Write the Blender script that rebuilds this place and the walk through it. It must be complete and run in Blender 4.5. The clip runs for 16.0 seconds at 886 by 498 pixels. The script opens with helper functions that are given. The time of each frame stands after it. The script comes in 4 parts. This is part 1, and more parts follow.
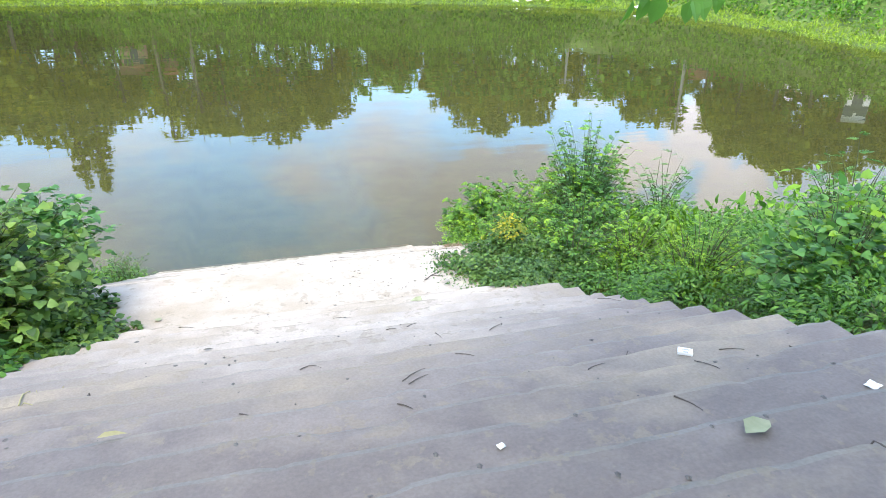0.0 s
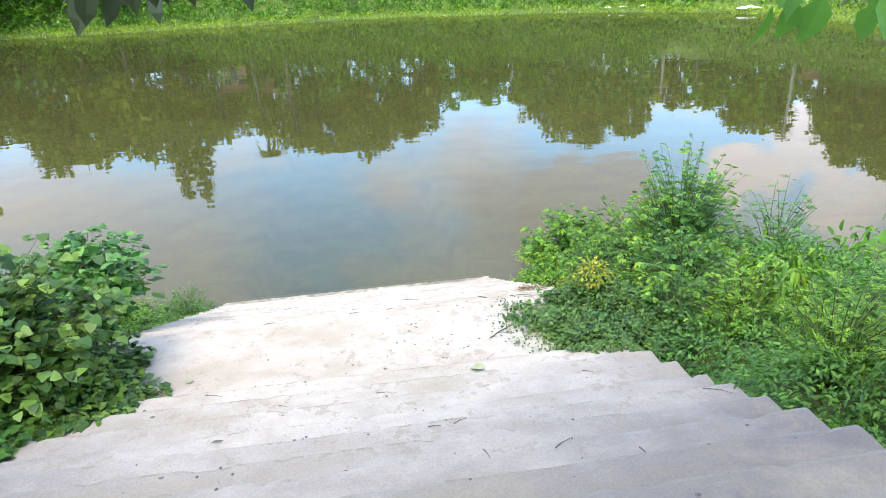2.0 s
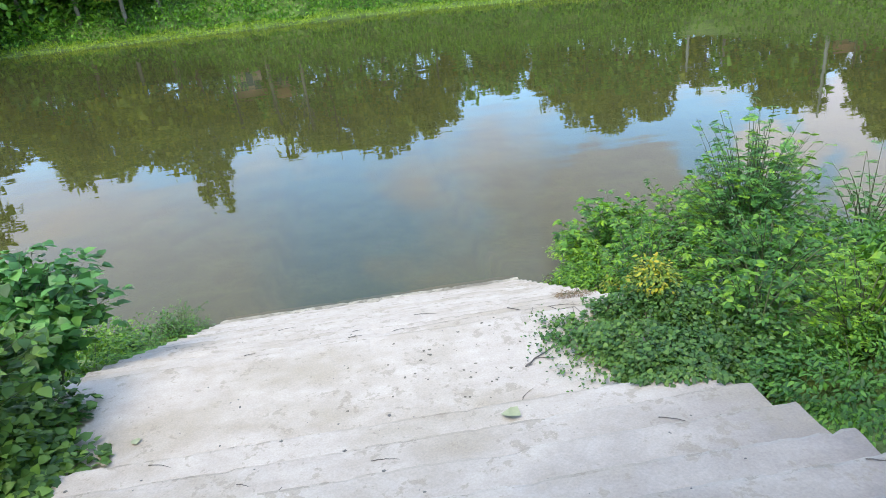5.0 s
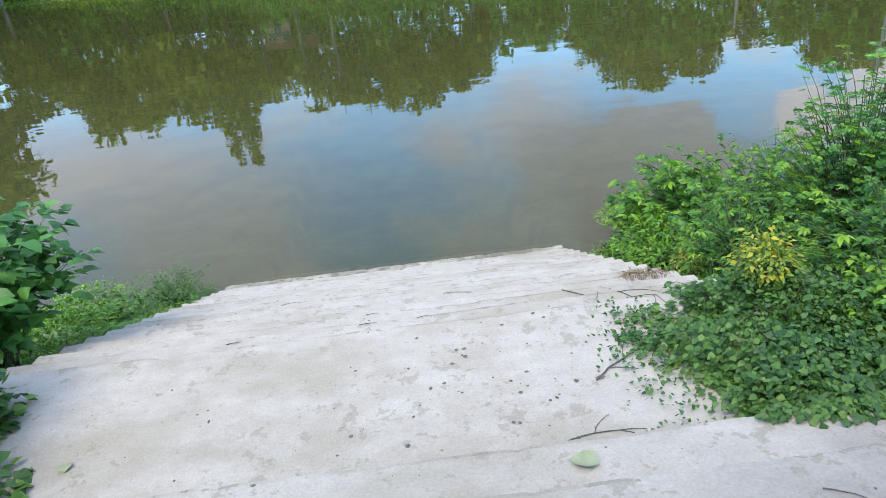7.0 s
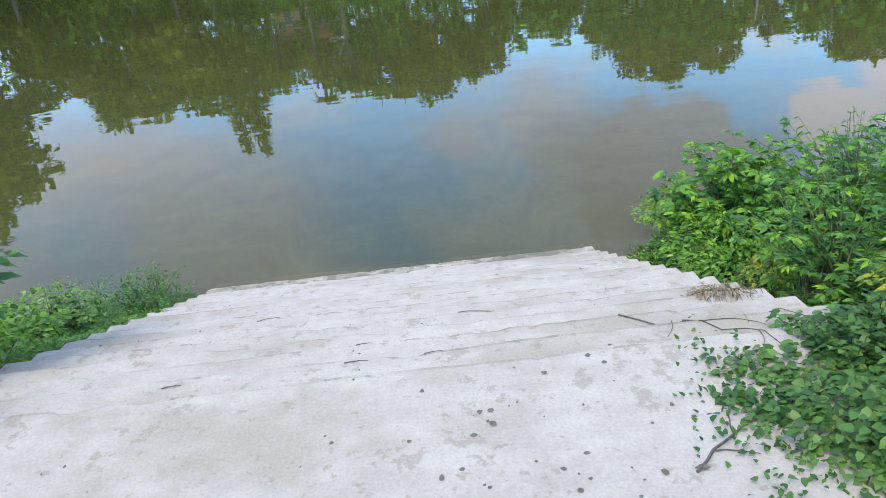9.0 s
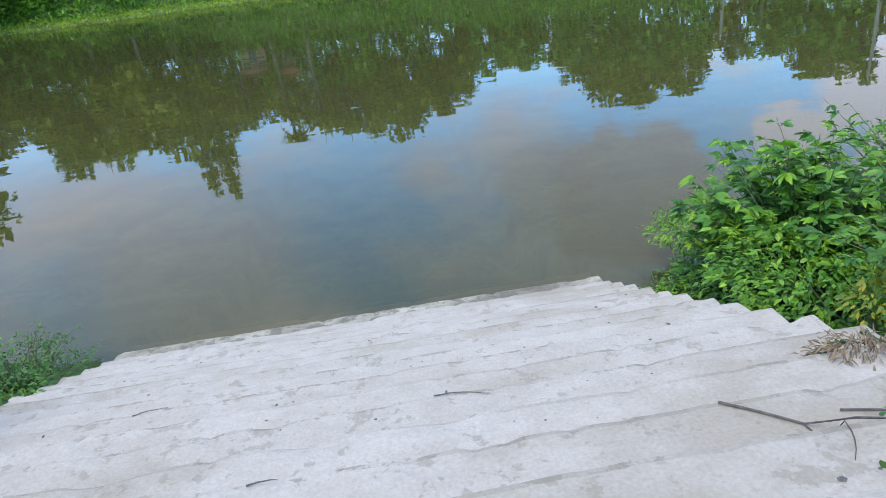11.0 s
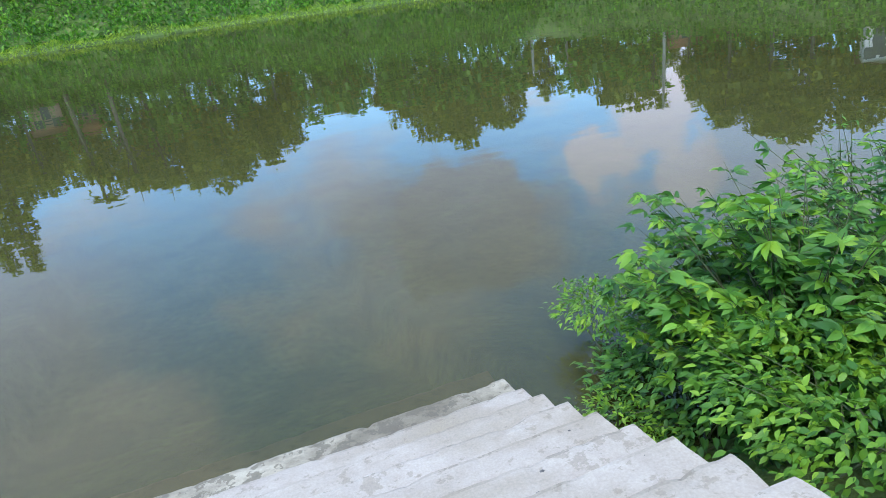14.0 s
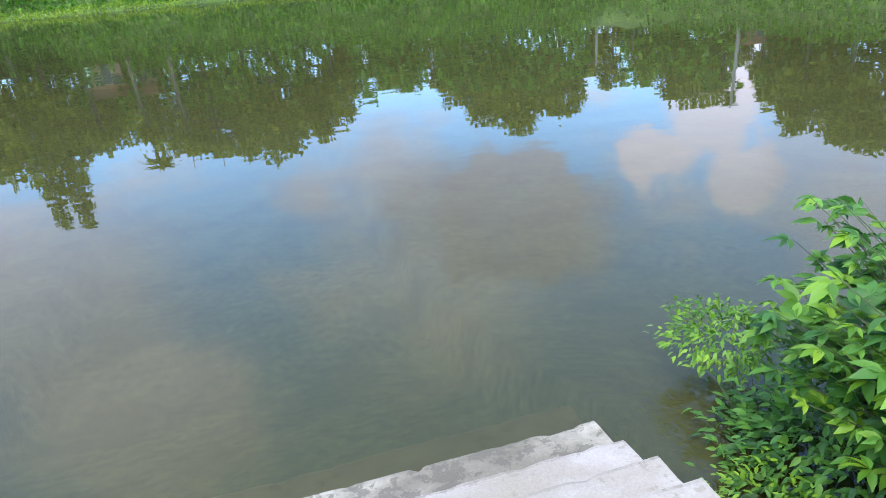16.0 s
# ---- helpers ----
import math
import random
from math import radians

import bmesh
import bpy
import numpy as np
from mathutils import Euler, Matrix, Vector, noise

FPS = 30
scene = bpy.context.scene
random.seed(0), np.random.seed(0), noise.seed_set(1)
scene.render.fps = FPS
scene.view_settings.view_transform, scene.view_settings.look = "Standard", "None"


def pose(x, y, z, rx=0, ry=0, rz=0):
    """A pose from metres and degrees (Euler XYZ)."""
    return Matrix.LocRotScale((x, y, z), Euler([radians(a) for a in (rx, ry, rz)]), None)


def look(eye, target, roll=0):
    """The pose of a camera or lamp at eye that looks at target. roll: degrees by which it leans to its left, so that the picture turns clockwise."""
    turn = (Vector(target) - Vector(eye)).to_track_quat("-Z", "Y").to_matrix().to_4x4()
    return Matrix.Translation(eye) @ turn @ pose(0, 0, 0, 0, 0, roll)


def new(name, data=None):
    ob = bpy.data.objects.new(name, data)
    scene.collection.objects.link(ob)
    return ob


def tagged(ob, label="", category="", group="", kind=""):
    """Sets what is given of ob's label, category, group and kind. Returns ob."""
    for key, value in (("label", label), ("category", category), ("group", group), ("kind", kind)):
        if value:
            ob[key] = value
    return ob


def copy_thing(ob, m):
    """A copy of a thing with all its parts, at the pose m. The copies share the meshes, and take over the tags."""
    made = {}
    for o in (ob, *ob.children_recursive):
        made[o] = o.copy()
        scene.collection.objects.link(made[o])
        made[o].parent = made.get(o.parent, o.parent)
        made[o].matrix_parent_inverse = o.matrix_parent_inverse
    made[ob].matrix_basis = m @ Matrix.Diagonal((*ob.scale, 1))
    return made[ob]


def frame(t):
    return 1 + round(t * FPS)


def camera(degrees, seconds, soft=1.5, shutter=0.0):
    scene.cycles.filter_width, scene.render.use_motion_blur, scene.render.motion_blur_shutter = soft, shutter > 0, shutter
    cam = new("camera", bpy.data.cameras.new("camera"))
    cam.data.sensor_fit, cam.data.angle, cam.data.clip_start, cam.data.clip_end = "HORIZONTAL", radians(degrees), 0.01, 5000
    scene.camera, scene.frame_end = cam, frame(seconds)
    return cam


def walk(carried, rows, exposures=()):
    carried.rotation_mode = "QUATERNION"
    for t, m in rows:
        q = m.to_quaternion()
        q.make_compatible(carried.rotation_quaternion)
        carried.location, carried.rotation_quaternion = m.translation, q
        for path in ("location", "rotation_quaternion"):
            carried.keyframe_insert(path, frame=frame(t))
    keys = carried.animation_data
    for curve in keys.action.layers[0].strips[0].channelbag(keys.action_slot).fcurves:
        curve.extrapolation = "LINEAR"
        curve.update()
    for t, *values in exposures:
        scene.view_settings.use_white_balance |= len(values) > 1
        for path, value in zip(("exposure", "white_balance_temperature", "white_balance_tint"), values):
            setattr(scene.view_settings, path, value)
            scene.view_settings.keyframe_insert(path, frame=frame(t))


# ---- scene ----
cam = camera(68.1, 16.0, soft=0.5)

PATH = [
    (0, (1.193, 0.166, 7.099), (1.69, 1.905, 6.247), 0.6),
    (0.5, (1.436, 0.471, 7.081), (1.809, 2.248, 6.243), -1.7),
    (1, (1.605, 0.775, 7.084), (1.921, 2.566, 6.251), -2.5),
    (1.5, (1.706, 1.11, 7.077), (1.995, 2.908, 6.25), -2.6),
    (2, (1.797, 1.417, 7.02), (2.031, 3.225, 6.2), -2.6),
    (2.5, (1.833, 1.697, 6.975), (2.038, 3.507, 6.148), -2.2),
    (3, (1.937, 1.962, 6.794), (2.061, 3.782, 5.973), -4.4),
    (3.5, (2.028, 2.282, 6.641), (2.166, 4.097, 5.811), -5.6),
    (4, (2.086, 2.554, 6.539), (2.239, 4.371, 5.716), -6.3),
    (6.3, (2.129, 4.011, 5.951), (2.284, 5.816, 5.102), -6.1),
    (6.5, (2.151, 4.206, 5.867), (2.295, 5.995, 4.986), -6.3),
    (7, (2.138, 4.598, 5.716), (2.192, 6.369, 4.788), -6.2),
    (7.5, (2.139, 4.999, 5.507), (2.125, 6.739, 4.521), -5.3),
    (8, (2.131, 5.343, 5.365), (2.123, 7.08, 4.374), -4.4),
    (8.5, (2.162, 5.681, 5.209), (2.16, 7.433, 4.244), -5.8),
    (9, (2.149, 6.009, 5.107), (2.17, 7.772, 4.164), -6.1),
    (11.5, (2.357, 8.324, 4.105), (2.531, 10.141, 3.287), -9.1),
    (12, (2.443, 8.789, 4.102), (2.808, 10.592, 3.318), -9.4),
    (12.5, (2.447, 9.163, 4.17), (3.004, 10.917, 3.388), -8.0),
    (13, (2.502, 9.557, 4.08), (3.11, 11.297, 3.305), -7.8),
    (13.5, (2.556, 9.848, 4.045), (3.169, 11.589, 3.275), -8.2),
    (14, (2.509, 10.148, 3.818), (3.094, 11.883, 3.014), -7.4),
    (14.5, (2.609, 10.498, 3.705), (3.18, 12.225, 2.873), -8.3),
    (15, (2.551, 10.767, 3.666), (3.128, 12.493, 2.837), -6.0),
    (15.5, (2.581, 11.111, 3.549), (3.046, 12.866, 2.711), -4.6),
    (16, (2.61, 11.496, 3.365), (3.066, 13.257, 2.534), -4.6),
]
EXPOSURES = [(0, 1.77, 7600, 9), (1.5, 1.72, 7600, 9), (4, 1.43, 7300, 8), (7, 1.17, 6900, 6), (9, 1.12, 6750, 7), (11.5, 0.9, 6400, 7), (12.5, 0.84, 6300, 4), (14, 1.1, 6350, 6), (16, 1.4, 6450, 11)]
walk(cam, [(t, look(eye, target, roll)) for t, eye, target, roll in PATH], EXPOSURES)

# ---------------------------------------------------------------- world, sun, exposure
SUN_EL, SUN_AZ = radians(58), radians(215)
world = bpy.data.worlds.new("sky")
scene.world = world
world.use_nodes = True
wn, wl = world.node_tree.nodes, world.node_tree.links
wn.clear()
w_out = wn.new("ShaderNodeOutputWorld")
w_bg = wn.new("ShaderNodeBackground")
w_bg.inputs["Strength"].default_value = 0.15
w_sky = wn.new("ShaderNodeTexSky")
w_sky.sky_type = "NISHITA"
w_sky.sun_disc = False
w_sky.sun_elevation, w_sky.sun_rotation = SUN_EL, SUN_AZ
w_sky.air_density, w_sky.dust_density, w_sky.ozone_density = 1.0, 1.2, 1.2
w_co = wn.new("ShaderNodeTexCoord")
w_sep = wn.new("ShaderNodeSeparateXYZ")
w_add = wn.new("ShaderNodeMath")
w_add.operation, w_add.inputs[1].default_value = "ADD", 0.22
w_max = wn.new("ShaderNodeMath")
w_max.operation, w_max.inputs[1].default_value = "MAXIMUM", 0.05
w_div = wn.new("ShaderNodeVectorMath")
w_div.operation = "DIVIDE"
w_off = wn.new("ShaderNodeVectorMath")
w_off.operation, w_off.inputs[1].default_value = "ADD", (3.4, 1.7, 0.0)
w_noise = wn.new("ShaderNodeTexNoise")
w_noise.inputs["Scale"].default_value, w_noise.inputs["Detail"].default_value = 2.2, 6.0
w_noise.inputs["Roughness"].default_value = 0.52
w_ramp = wn.new("ShaderNodeValToRGB")
w_ramp.color_ramp.elements[0].position, w_ramp.color_ramp.elements[1].position = 0.50, 0.74
w_ramp.color_ramp.elements[0].color = (0.03, 0.03, 0.03, 1)
w_mix = wn.new("ShaderNodeMix")
w_mix.data_type = "RGBA"
w_mix.inputs["B"].default_value = (5.6, 5.6, 6.8, 1)
wl.new(w_co.outputs["Generated"], w_sep.inputs[0])
wl.new(w_sep.outputs["Z"], w_add.inputs[0])
wl.new(w_add.outputs[0], w_max.inputs[0])
wl.new(w_co.outputs["Generated"], w_div.inputs[0])
wl.new(w_max.outputs[0], w_div.inputs[1])
wl.new(w_div.outputs[0], w_off.inputs[0])
wl.new(w_off.outputs[0], w_noise.inputs["Vector"])
wl.new(w_noise.outputs["Fac"], w_ramp.inputs[0])
wl.new(w_ramp.outputs["Color"], w_mix.inputs["Factor"])
w_gain = wn.new("ShaderNodeVectorMath")
w_gain.operation, w_gain.inputs[1].default_value = "MULTIPLY", (1.4, 1.84, 2.16)
wl.new(w_sky.outputs[0], w_gain.inputs[0])
wl.new(w_gain.outputs[0], w_mix.inputs["A"])
# cumulus over the far shore: billows with ragged edges, a grey one among white ones
w_rag = wn.new("ShaderNodeTexNoise")
w_rag.inputs["Scale"].default_value, w_rag.inputs["Detail"].default_value, w_rag.inputs["Roughness"].default_value = 9.0, 5.0, 0.5
wl.new(w_co.outputs["Generated"], w_rag.inputs["Vector"])
w_shift = wn.new("ShaderNodeVectorMath")
w_shift.operation, w_shift.inputs[1].default_value, w_shift.inputs[2].default_value = "MULTIPLY_ADD", (0.17, 0.17, 0.17), (-0.085, -0.085, -0.085)
wl.new(w_rag.outputs["Color"], w_shift.inputs[0])
w_warp = wn.new("ShaderNodeVectorMath")
wl.new(w_co.outputs["Generated"], w_warp.inputs[0])
wl.new(w_shift.outputs[0], w_warp.inputs[1])
WHITE, PALE, GREY = (6.8, 6.5, 8.0), (4.8, 4.7, 6.0), (3.5, 3.55, 4.8)
# azimuth, elevation, inner and outer radius in degrees, cover, colour
CLOUDS = [(-19, 24, 3, 13, 0.75, PALE), (-26, 17, 3, 9, 0.6, PALE), (-15, 35, 5, 11, 0.7, WHITE), (-42, 24, 4, 14, 0.6, PALE),
          (3.2, 18.8, 1.0, 5.0, 0.5, PALE), (10.5, 16.5, 1.0, 5.5, 0.55, PALE), (14, 20, 2.5, 6.5, 0.7, GREY), (20.5, 21.5, 6.0, 7.6, 0.92, GREY), (18.2, 26.5, 1.6, 2.4, 0.85, GREY), (27.5, 23.5, 2, 6, 0.75, GREY),
          (37, 13.0, 2.6, 4.2, 0.85, WHITE), (33.4, 17.6, 2.3, 3.2, 0.9, WHITE), (40.3, 18.2, 2.7, 3.9, 0.85, WHITE), (47, 18, 3, 7, 0.55, PALE), (40.5, 9, 2.5, 5, 0.8, WHITE), (58, 22, 5, 14, 0.6, PALE)]
w_last = w_mix.outputs["Result"]
for az, el, r_in, r_out, cover, tone in CLOUDS:
    w_dist = wn.new("ShaderNodeVectorMath")
    w_dist.operation = "DISTANCE"
    w_dist.inputs[1].default_value = (math.sin(radians(az)) * math.cos(radians(el)), math.cos(radians(az)) * math.cos(radians(el)), math.sin(radians(el)))
    wl.new(w_warp.outputs[0], w_dist.inputs[0])
    w_map = wn.new("ShaderNodeMapRange")
    w_map.interpolation_type = "SMOOTHSTEP"
    w_map.inputs["From Min"].default_value, w_map.inputs["From Max"].default_value = radians(r_out), radians(r_in)
    w_map.inputs["To Max"].default_value = cover
    wl.new(w_dist.outputs["Value"], w_map.inputs["Value"])
    w_over = wn.new("ShaderNodeMix")
    w_over.data_type = "RGBA"
    w_over.inputs["B"].default_value = (*tone, 1)
    wl.new(w_map.outputs[0], w_over.inputs["Factor"])
    wl.new(w_last, w_over.inputs["A"])
    w_last = w_over.outputs["Result"]
wl.new(w_last, w_bg.inputs["Color"])
wl.new(w_bg.outputs[0], w_out.inputs[0])

sun_data = bpy.data.lights.new("sun", "SUN")
sun_data.energy, sun_data.angle, sun_data.color = 1.35, radians(20), (1.0, 0.90, 0.76)
sun = new("sun", sun_data)
sun.matrix_world = look((0, 0, 0), (-math.sin(SUN_AZ) * math.cos(SUN_EL), -math.cos(SUN_AZ) * math.cos(SUN_EL), -math.sin(SUN_EL)))
sun.location = (-10, -20, 30)

# ---------------------------------------------------------------- helpers for building
rng = np.random.default_rng(7)


def nz(x, y, z=0.0, s=1.0):
    return noise.noise(Vector((x * s, y * s, z * s)))


def mesh_from(name, verts, faces, mat, smooth=False):
    me = bpy.data.meshes.new(name)
    me.from_pydata(verts, [], faces)
    me.update()
    me.materials.append(mat)
    if smooth:
        me.polygons.foreach_set("use_smooth", [True] * len(me.polygons))
    return me


def part(name, data, mat, parent, label=""):
    """One mesh object under a thing or a part; data is a mesh or a bmesh."""
    if isinstance(data, bmesh.types.BMesh):
        me = bpy.data.meshes.new(name)
        data.to_mesh(me)
        data.free()
        me.materials.append(mat)
    else:
        me = data
    ob = new(name, me)
    ob.parent = parent
    if label:
        ob["label"] = label
    return ob


def thing(name, x, y, z, label, category, group="", kind="", rz=0.0):
    ob = new(name)
    ob.empty_display_size = 0.2
    ob.matrix_world = pose(x, y, z, 0, 0, rz)
    return tagged(ob, label, category, group, kind)


def tube(path, radii, sides=6):
    """A tapered tube along a path; returns verts, faces."""
    verts, faces = [], []
    n = len(path)
    for i in range(n):
        a, b = Vector(path[max(i - 1, 0)]), Vector(path[min(i + 1, n - 1)])
        d = (b - a).normalized()
        u = d.orthogonal().normalized()
        v = d.cross(u)
        for k in range(sides):
            q = 2 * math.pi * k / sides
            verts.append(tuple(Vector(path[i]) + (u * math.cos(q) + v * math.sin(q)) * radii[i]))
    for i in range(n - 1):
        for k in range(sides):
            k2 = (k + 1) % sides
            faces.append((i * sides + k, i * sides + k2, (i + 1) * sides + k2, (i + 1) * sides + k))
    faces.append(tuple(range(sides))[::-1])
    faces.append(tuple((n - 1) * sides + k for k in range(sides)))
    return verts, faces


def join(pieces):
    verts, faces = [], []
    for v, f in pieces:
        o = len(verts)
        verts += list(v)
        faces += [tuple(i + o for i in q) for q in f]
    return verts, faces


def box_bm(sx, sy, sz, bevel=0.01, z0=0.0):
    bm = bmesh.new()
    bmesh.ops.create_cube(bm, size=1, matrix=Matrix.Translation((0, 0, z0 + sz / 2)) @ Matrix.Diagonal((sx, sy, sz, 1)))
    if bevel:
        bmesh.ops.bevel(bm, geom=list(bm.edges), offset=bevel, segments=2, profile=0.5, affect="EDGES")
    return bm


# A leaf along +y, unit length and width: folded on its midrib and drooping at the tip.
LEAF_V = np.array([(0, 0, 0), (-.42, .28, .07), (0, .32, 0), (.42, .28, .07), (-.36, .62, .03), (0, .66, -.03), (.36, .62, .03), (0, 1, -.14)], float)
LEAF_F = [(0, 3, 2), (0, 2, 1), (2, 3, 6, 5), (1, 2, 5, 4), (5, 6, 7), (4, 5, 7)]
HEART_V = np.array([(0, .08, 0), (-.46, .14, .02), (0, .34, 0), (.46, .14, .02), (-.42, .56, .0), (0, .66, -.04), (.42, .56, .0), (0, 1, -.18)], float)
LANCE_V = np.array([(0, 0, 0), (-.5, .22, .1), (0, .3, 0), (.5, .22, .1), (-.4, .6, -.02), (0, .64, -.1), (.4, .6, -.02), (0, 1, -.4)], float)


def leaves(places, ways, ups, lengths, widths, shape=LEAF_V):
    """Many leaves as verts (array) and faces: each from a place along a way, its upper side towards up."""
    p, d, u = (np.asarray(a, float) for a in (places, ways, ups))
    d = d / np.linalg.norm(d, axis=1, keepdims=True)
    r = np.cross(d, u)
    r /= np.linalg.norm(r, axis=1, keepdims=True) + 1e-9
    n = np.cross(r, d)
    L, W = np.asarray(lengths, float)[:, None, None], np.asarray(widths, float)[:, None, None]
    v = (p[:, None] + r[:, None] * shape[None, :, :1] * W + d[:, None] * shape[None, :, 1:2] * L + n[:, None] * shape[None, :, 2:] * L)
    k = len(shape)
    faces = [tuple(i + o for i in f) for o in range(0, k * len(p), k) for f in LEAF_F]
    return v.reshape(-1, 3).tolist(), faces


# ---------------------------------------------------------------- materials
def mat_new(name):
    m = bpy.data.materials.new(name)
    m.use_nodes = True
    nt = m.node_tree
    bsdf = nt.nodes["Principled BSDF"]
    return m, nt.nodes, nt.links, bsdf


def noise_node(n, l, scale, detail=5.0, rough=0.55, coords=None):
    t = n.new("ShaderNodeTexNoise")
    t.inputs["Scale"].default_value, t.inputs["Detail"].default_value, t.inputs["Roughness"].default_value = scale, detail, rough
    if coords:
        l.new(coords, t.inputs["Vector"])
    return t


def ramp_node(n, l, fac, stops):
    r = n.new("ShaderNodeValToRGB")
    e = r.color_ramp.elements
    while len(e) < len(stops):
        e.new(0.5)
    for el, (pos, col) in zip(e, stops):
        el.position, el.color = pos, (*col, 1) if len(col) == 3 else col
    l.new(fac, r.inputs[0])
    return r


def mix_node(n, l, a, b, fac, mode="MIX"):
    x = n.new("ShaderNodeMix")
    x.data_type, x.blend_type = "RGBA", mode
    for key, val in (("A", a), ("B", b), ("Factor", fac)):
        if isinstance(val, (int, float)):
            x.inputs[key].default_value = val
        elif isinstance(val, tuple):
            x.inputs[key].default_value = (*val, 1)
        else:
            l.new(val, x.inputs[key])
    return x.outputs["Result"]


def bump_node(n, l, height, strength, distance, normal=None):
    b = n.new("ShaderNodeBump")
    b.inputs["Strength"].default_value, b.inputs["Distance"].default_value = strength, distance
    l.new(height, b.inputs["Height"])
    if normal:
        l.new(normal, b.inputs["Normal"])
    return b.outputs["Normal"]


def concrete(name, light, dark, stain, stain_at=0.62, rough=0.85, worn_shaded=None, flaking=0.0):
    """Limewashed cement: mottled, with brown stains, worn spots and fine grain. The optional darker tone: bare cement
    where the wash has gone, with tree shade painted in, up the flight.
    """
    m, n, l, b = mat_new(name)
    geo = n.new("ShaderNodeNewGeometry").outputs["Position"]
    stretch = n.new("ShaderNodeMapping")
    stretch.inputs["Scale"].default_value = (0.75, 1.1, 1.1)
    l.new(geo, stretch.inputs["Vector"])
    big = noise_node(n, l, 0.9, 6, 0.6, stretch.outputs[0])
    mid = noise_node(n, l, 5.0, 7, 0.65, stretch.outputs[0])
    fine = noise_node(n, l, 60.0, 4, 0.6, geo)
    spots = noise_node(n, l, 13.0, 3, 0.5, geo)
    base = ramp_node(n, l, mid.outputs["Fac"], [(0.3, dark), (0.62, light)]).outputs[0]
    if worn_shaded:
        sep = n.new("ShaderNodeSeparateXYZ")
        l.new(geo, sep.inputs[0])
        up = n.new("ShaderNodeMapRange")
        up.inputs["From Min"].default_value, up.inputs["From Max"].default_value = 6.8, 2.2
        # wear and painted shade reach further down at both ends of the treads
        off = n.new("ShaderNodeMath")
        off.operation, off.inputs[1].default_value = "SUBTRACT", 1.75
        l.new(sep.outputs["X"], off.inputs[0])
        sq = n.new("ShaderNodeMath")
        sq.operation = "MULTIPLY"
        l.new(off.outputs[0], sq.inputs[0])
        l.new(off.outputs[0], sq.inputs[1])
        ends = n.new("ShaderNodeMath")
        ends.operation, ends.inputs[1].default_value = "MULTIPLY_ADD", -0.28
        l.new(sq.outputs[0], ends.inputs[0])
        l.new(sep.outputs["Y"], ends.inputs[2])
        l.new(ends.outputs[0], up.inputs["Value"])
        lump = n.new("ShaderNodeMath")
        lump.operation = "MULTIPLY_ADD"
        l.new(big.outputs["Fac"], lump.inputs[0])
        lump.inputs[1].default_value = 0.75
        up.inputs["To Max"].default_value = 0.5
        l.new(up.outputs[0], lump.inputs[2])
        # grey mask up the flight: lost wash plus the overhead tree's painted shade
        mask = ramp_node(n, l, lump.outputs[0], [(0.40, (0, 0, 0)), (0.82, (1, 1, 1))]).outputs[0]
        bare_shaded = ramp_node(n, l, mid.outputs["Fac"], [(0.3, tuple(v * 0.8 for v in worn_shaded)), (0.65, worn_shaded)]).outputs[0]
        base = mix_node(n, l, base, bare_shaded, mask)
    blot = ramp_node(n, l, big.outputs["Fac"], [(stain_at - 0.12, (0, 0, 0)), (stain_at + 0.1, (1, 1, 1))]).outputs[0]
    c = mix_node(n, l, base, stain, blot)
    flake = noise_node(n, l, 8.0, 8, 0.68, geo)
    bare_at = n.new("ShaderNodeMath")
    bare_at.operation, bare_at.inputs[1].default_value = "MULTIPLY_ADD", 0.42
    patch = noise_node(n, l, 1.7, 3, 0.5, geo)
    l.new(patch.outputs["Fac"], bare_at.inputs[0])
    l.new(flake.outputs["Fac"], bare_at.inputs[2])
    sp = ramp_node(n, l, bare_at.outputs[0], [(0.805 - flaking, (0, 0, 0)), (0.83 - flaking, (0.5 + 3 * flaking,) * 3)]).outputs[0]
    c = mix_node(n, l, c, tuple(v * 0.72 for v in stain), sp)
    dots = ramp_node(n, l, spots.outputs["Fac"], [(0.68, (0, 0, 0)), (0.72, (0.5, 0.5, 0.5))]).outputs[0]
    c = mix_node(n, l, c, tuple(v * 0.7 for v in stain), dots)
    g = ramp_node(n, l, fine.outputs["Fac"], [(0.3, (0.8, 0.8, 0.8)), (0.7, (1, 1, 1))]).outputs[0]
    c = mix_node(n, l, c, g, 1.0, "MULTIPLY")
    tone = ramp_node(n, l, n.new("ShaderNodeObjectInfo").outputs["Random"], [(0, (0.95, 0.945, 0.94)), (1, (1.0, 1.0, 1.0))]).outputs[0]
    c = mix_node(n, l, c, tone, 1.0, "MULTIPLY")
    l.new(c, b.inputs["Base Color"])
    b.inputs["Roughness"].default_value = rough
    nm = bump_node(n, l, mid.outputs["Fac"], 0.6, 0.018)
    l.new(bump_node(n, l, fine.outputs["Fac"], 0.5, 0.003, nm), b.inputs["Normal"])
    return m


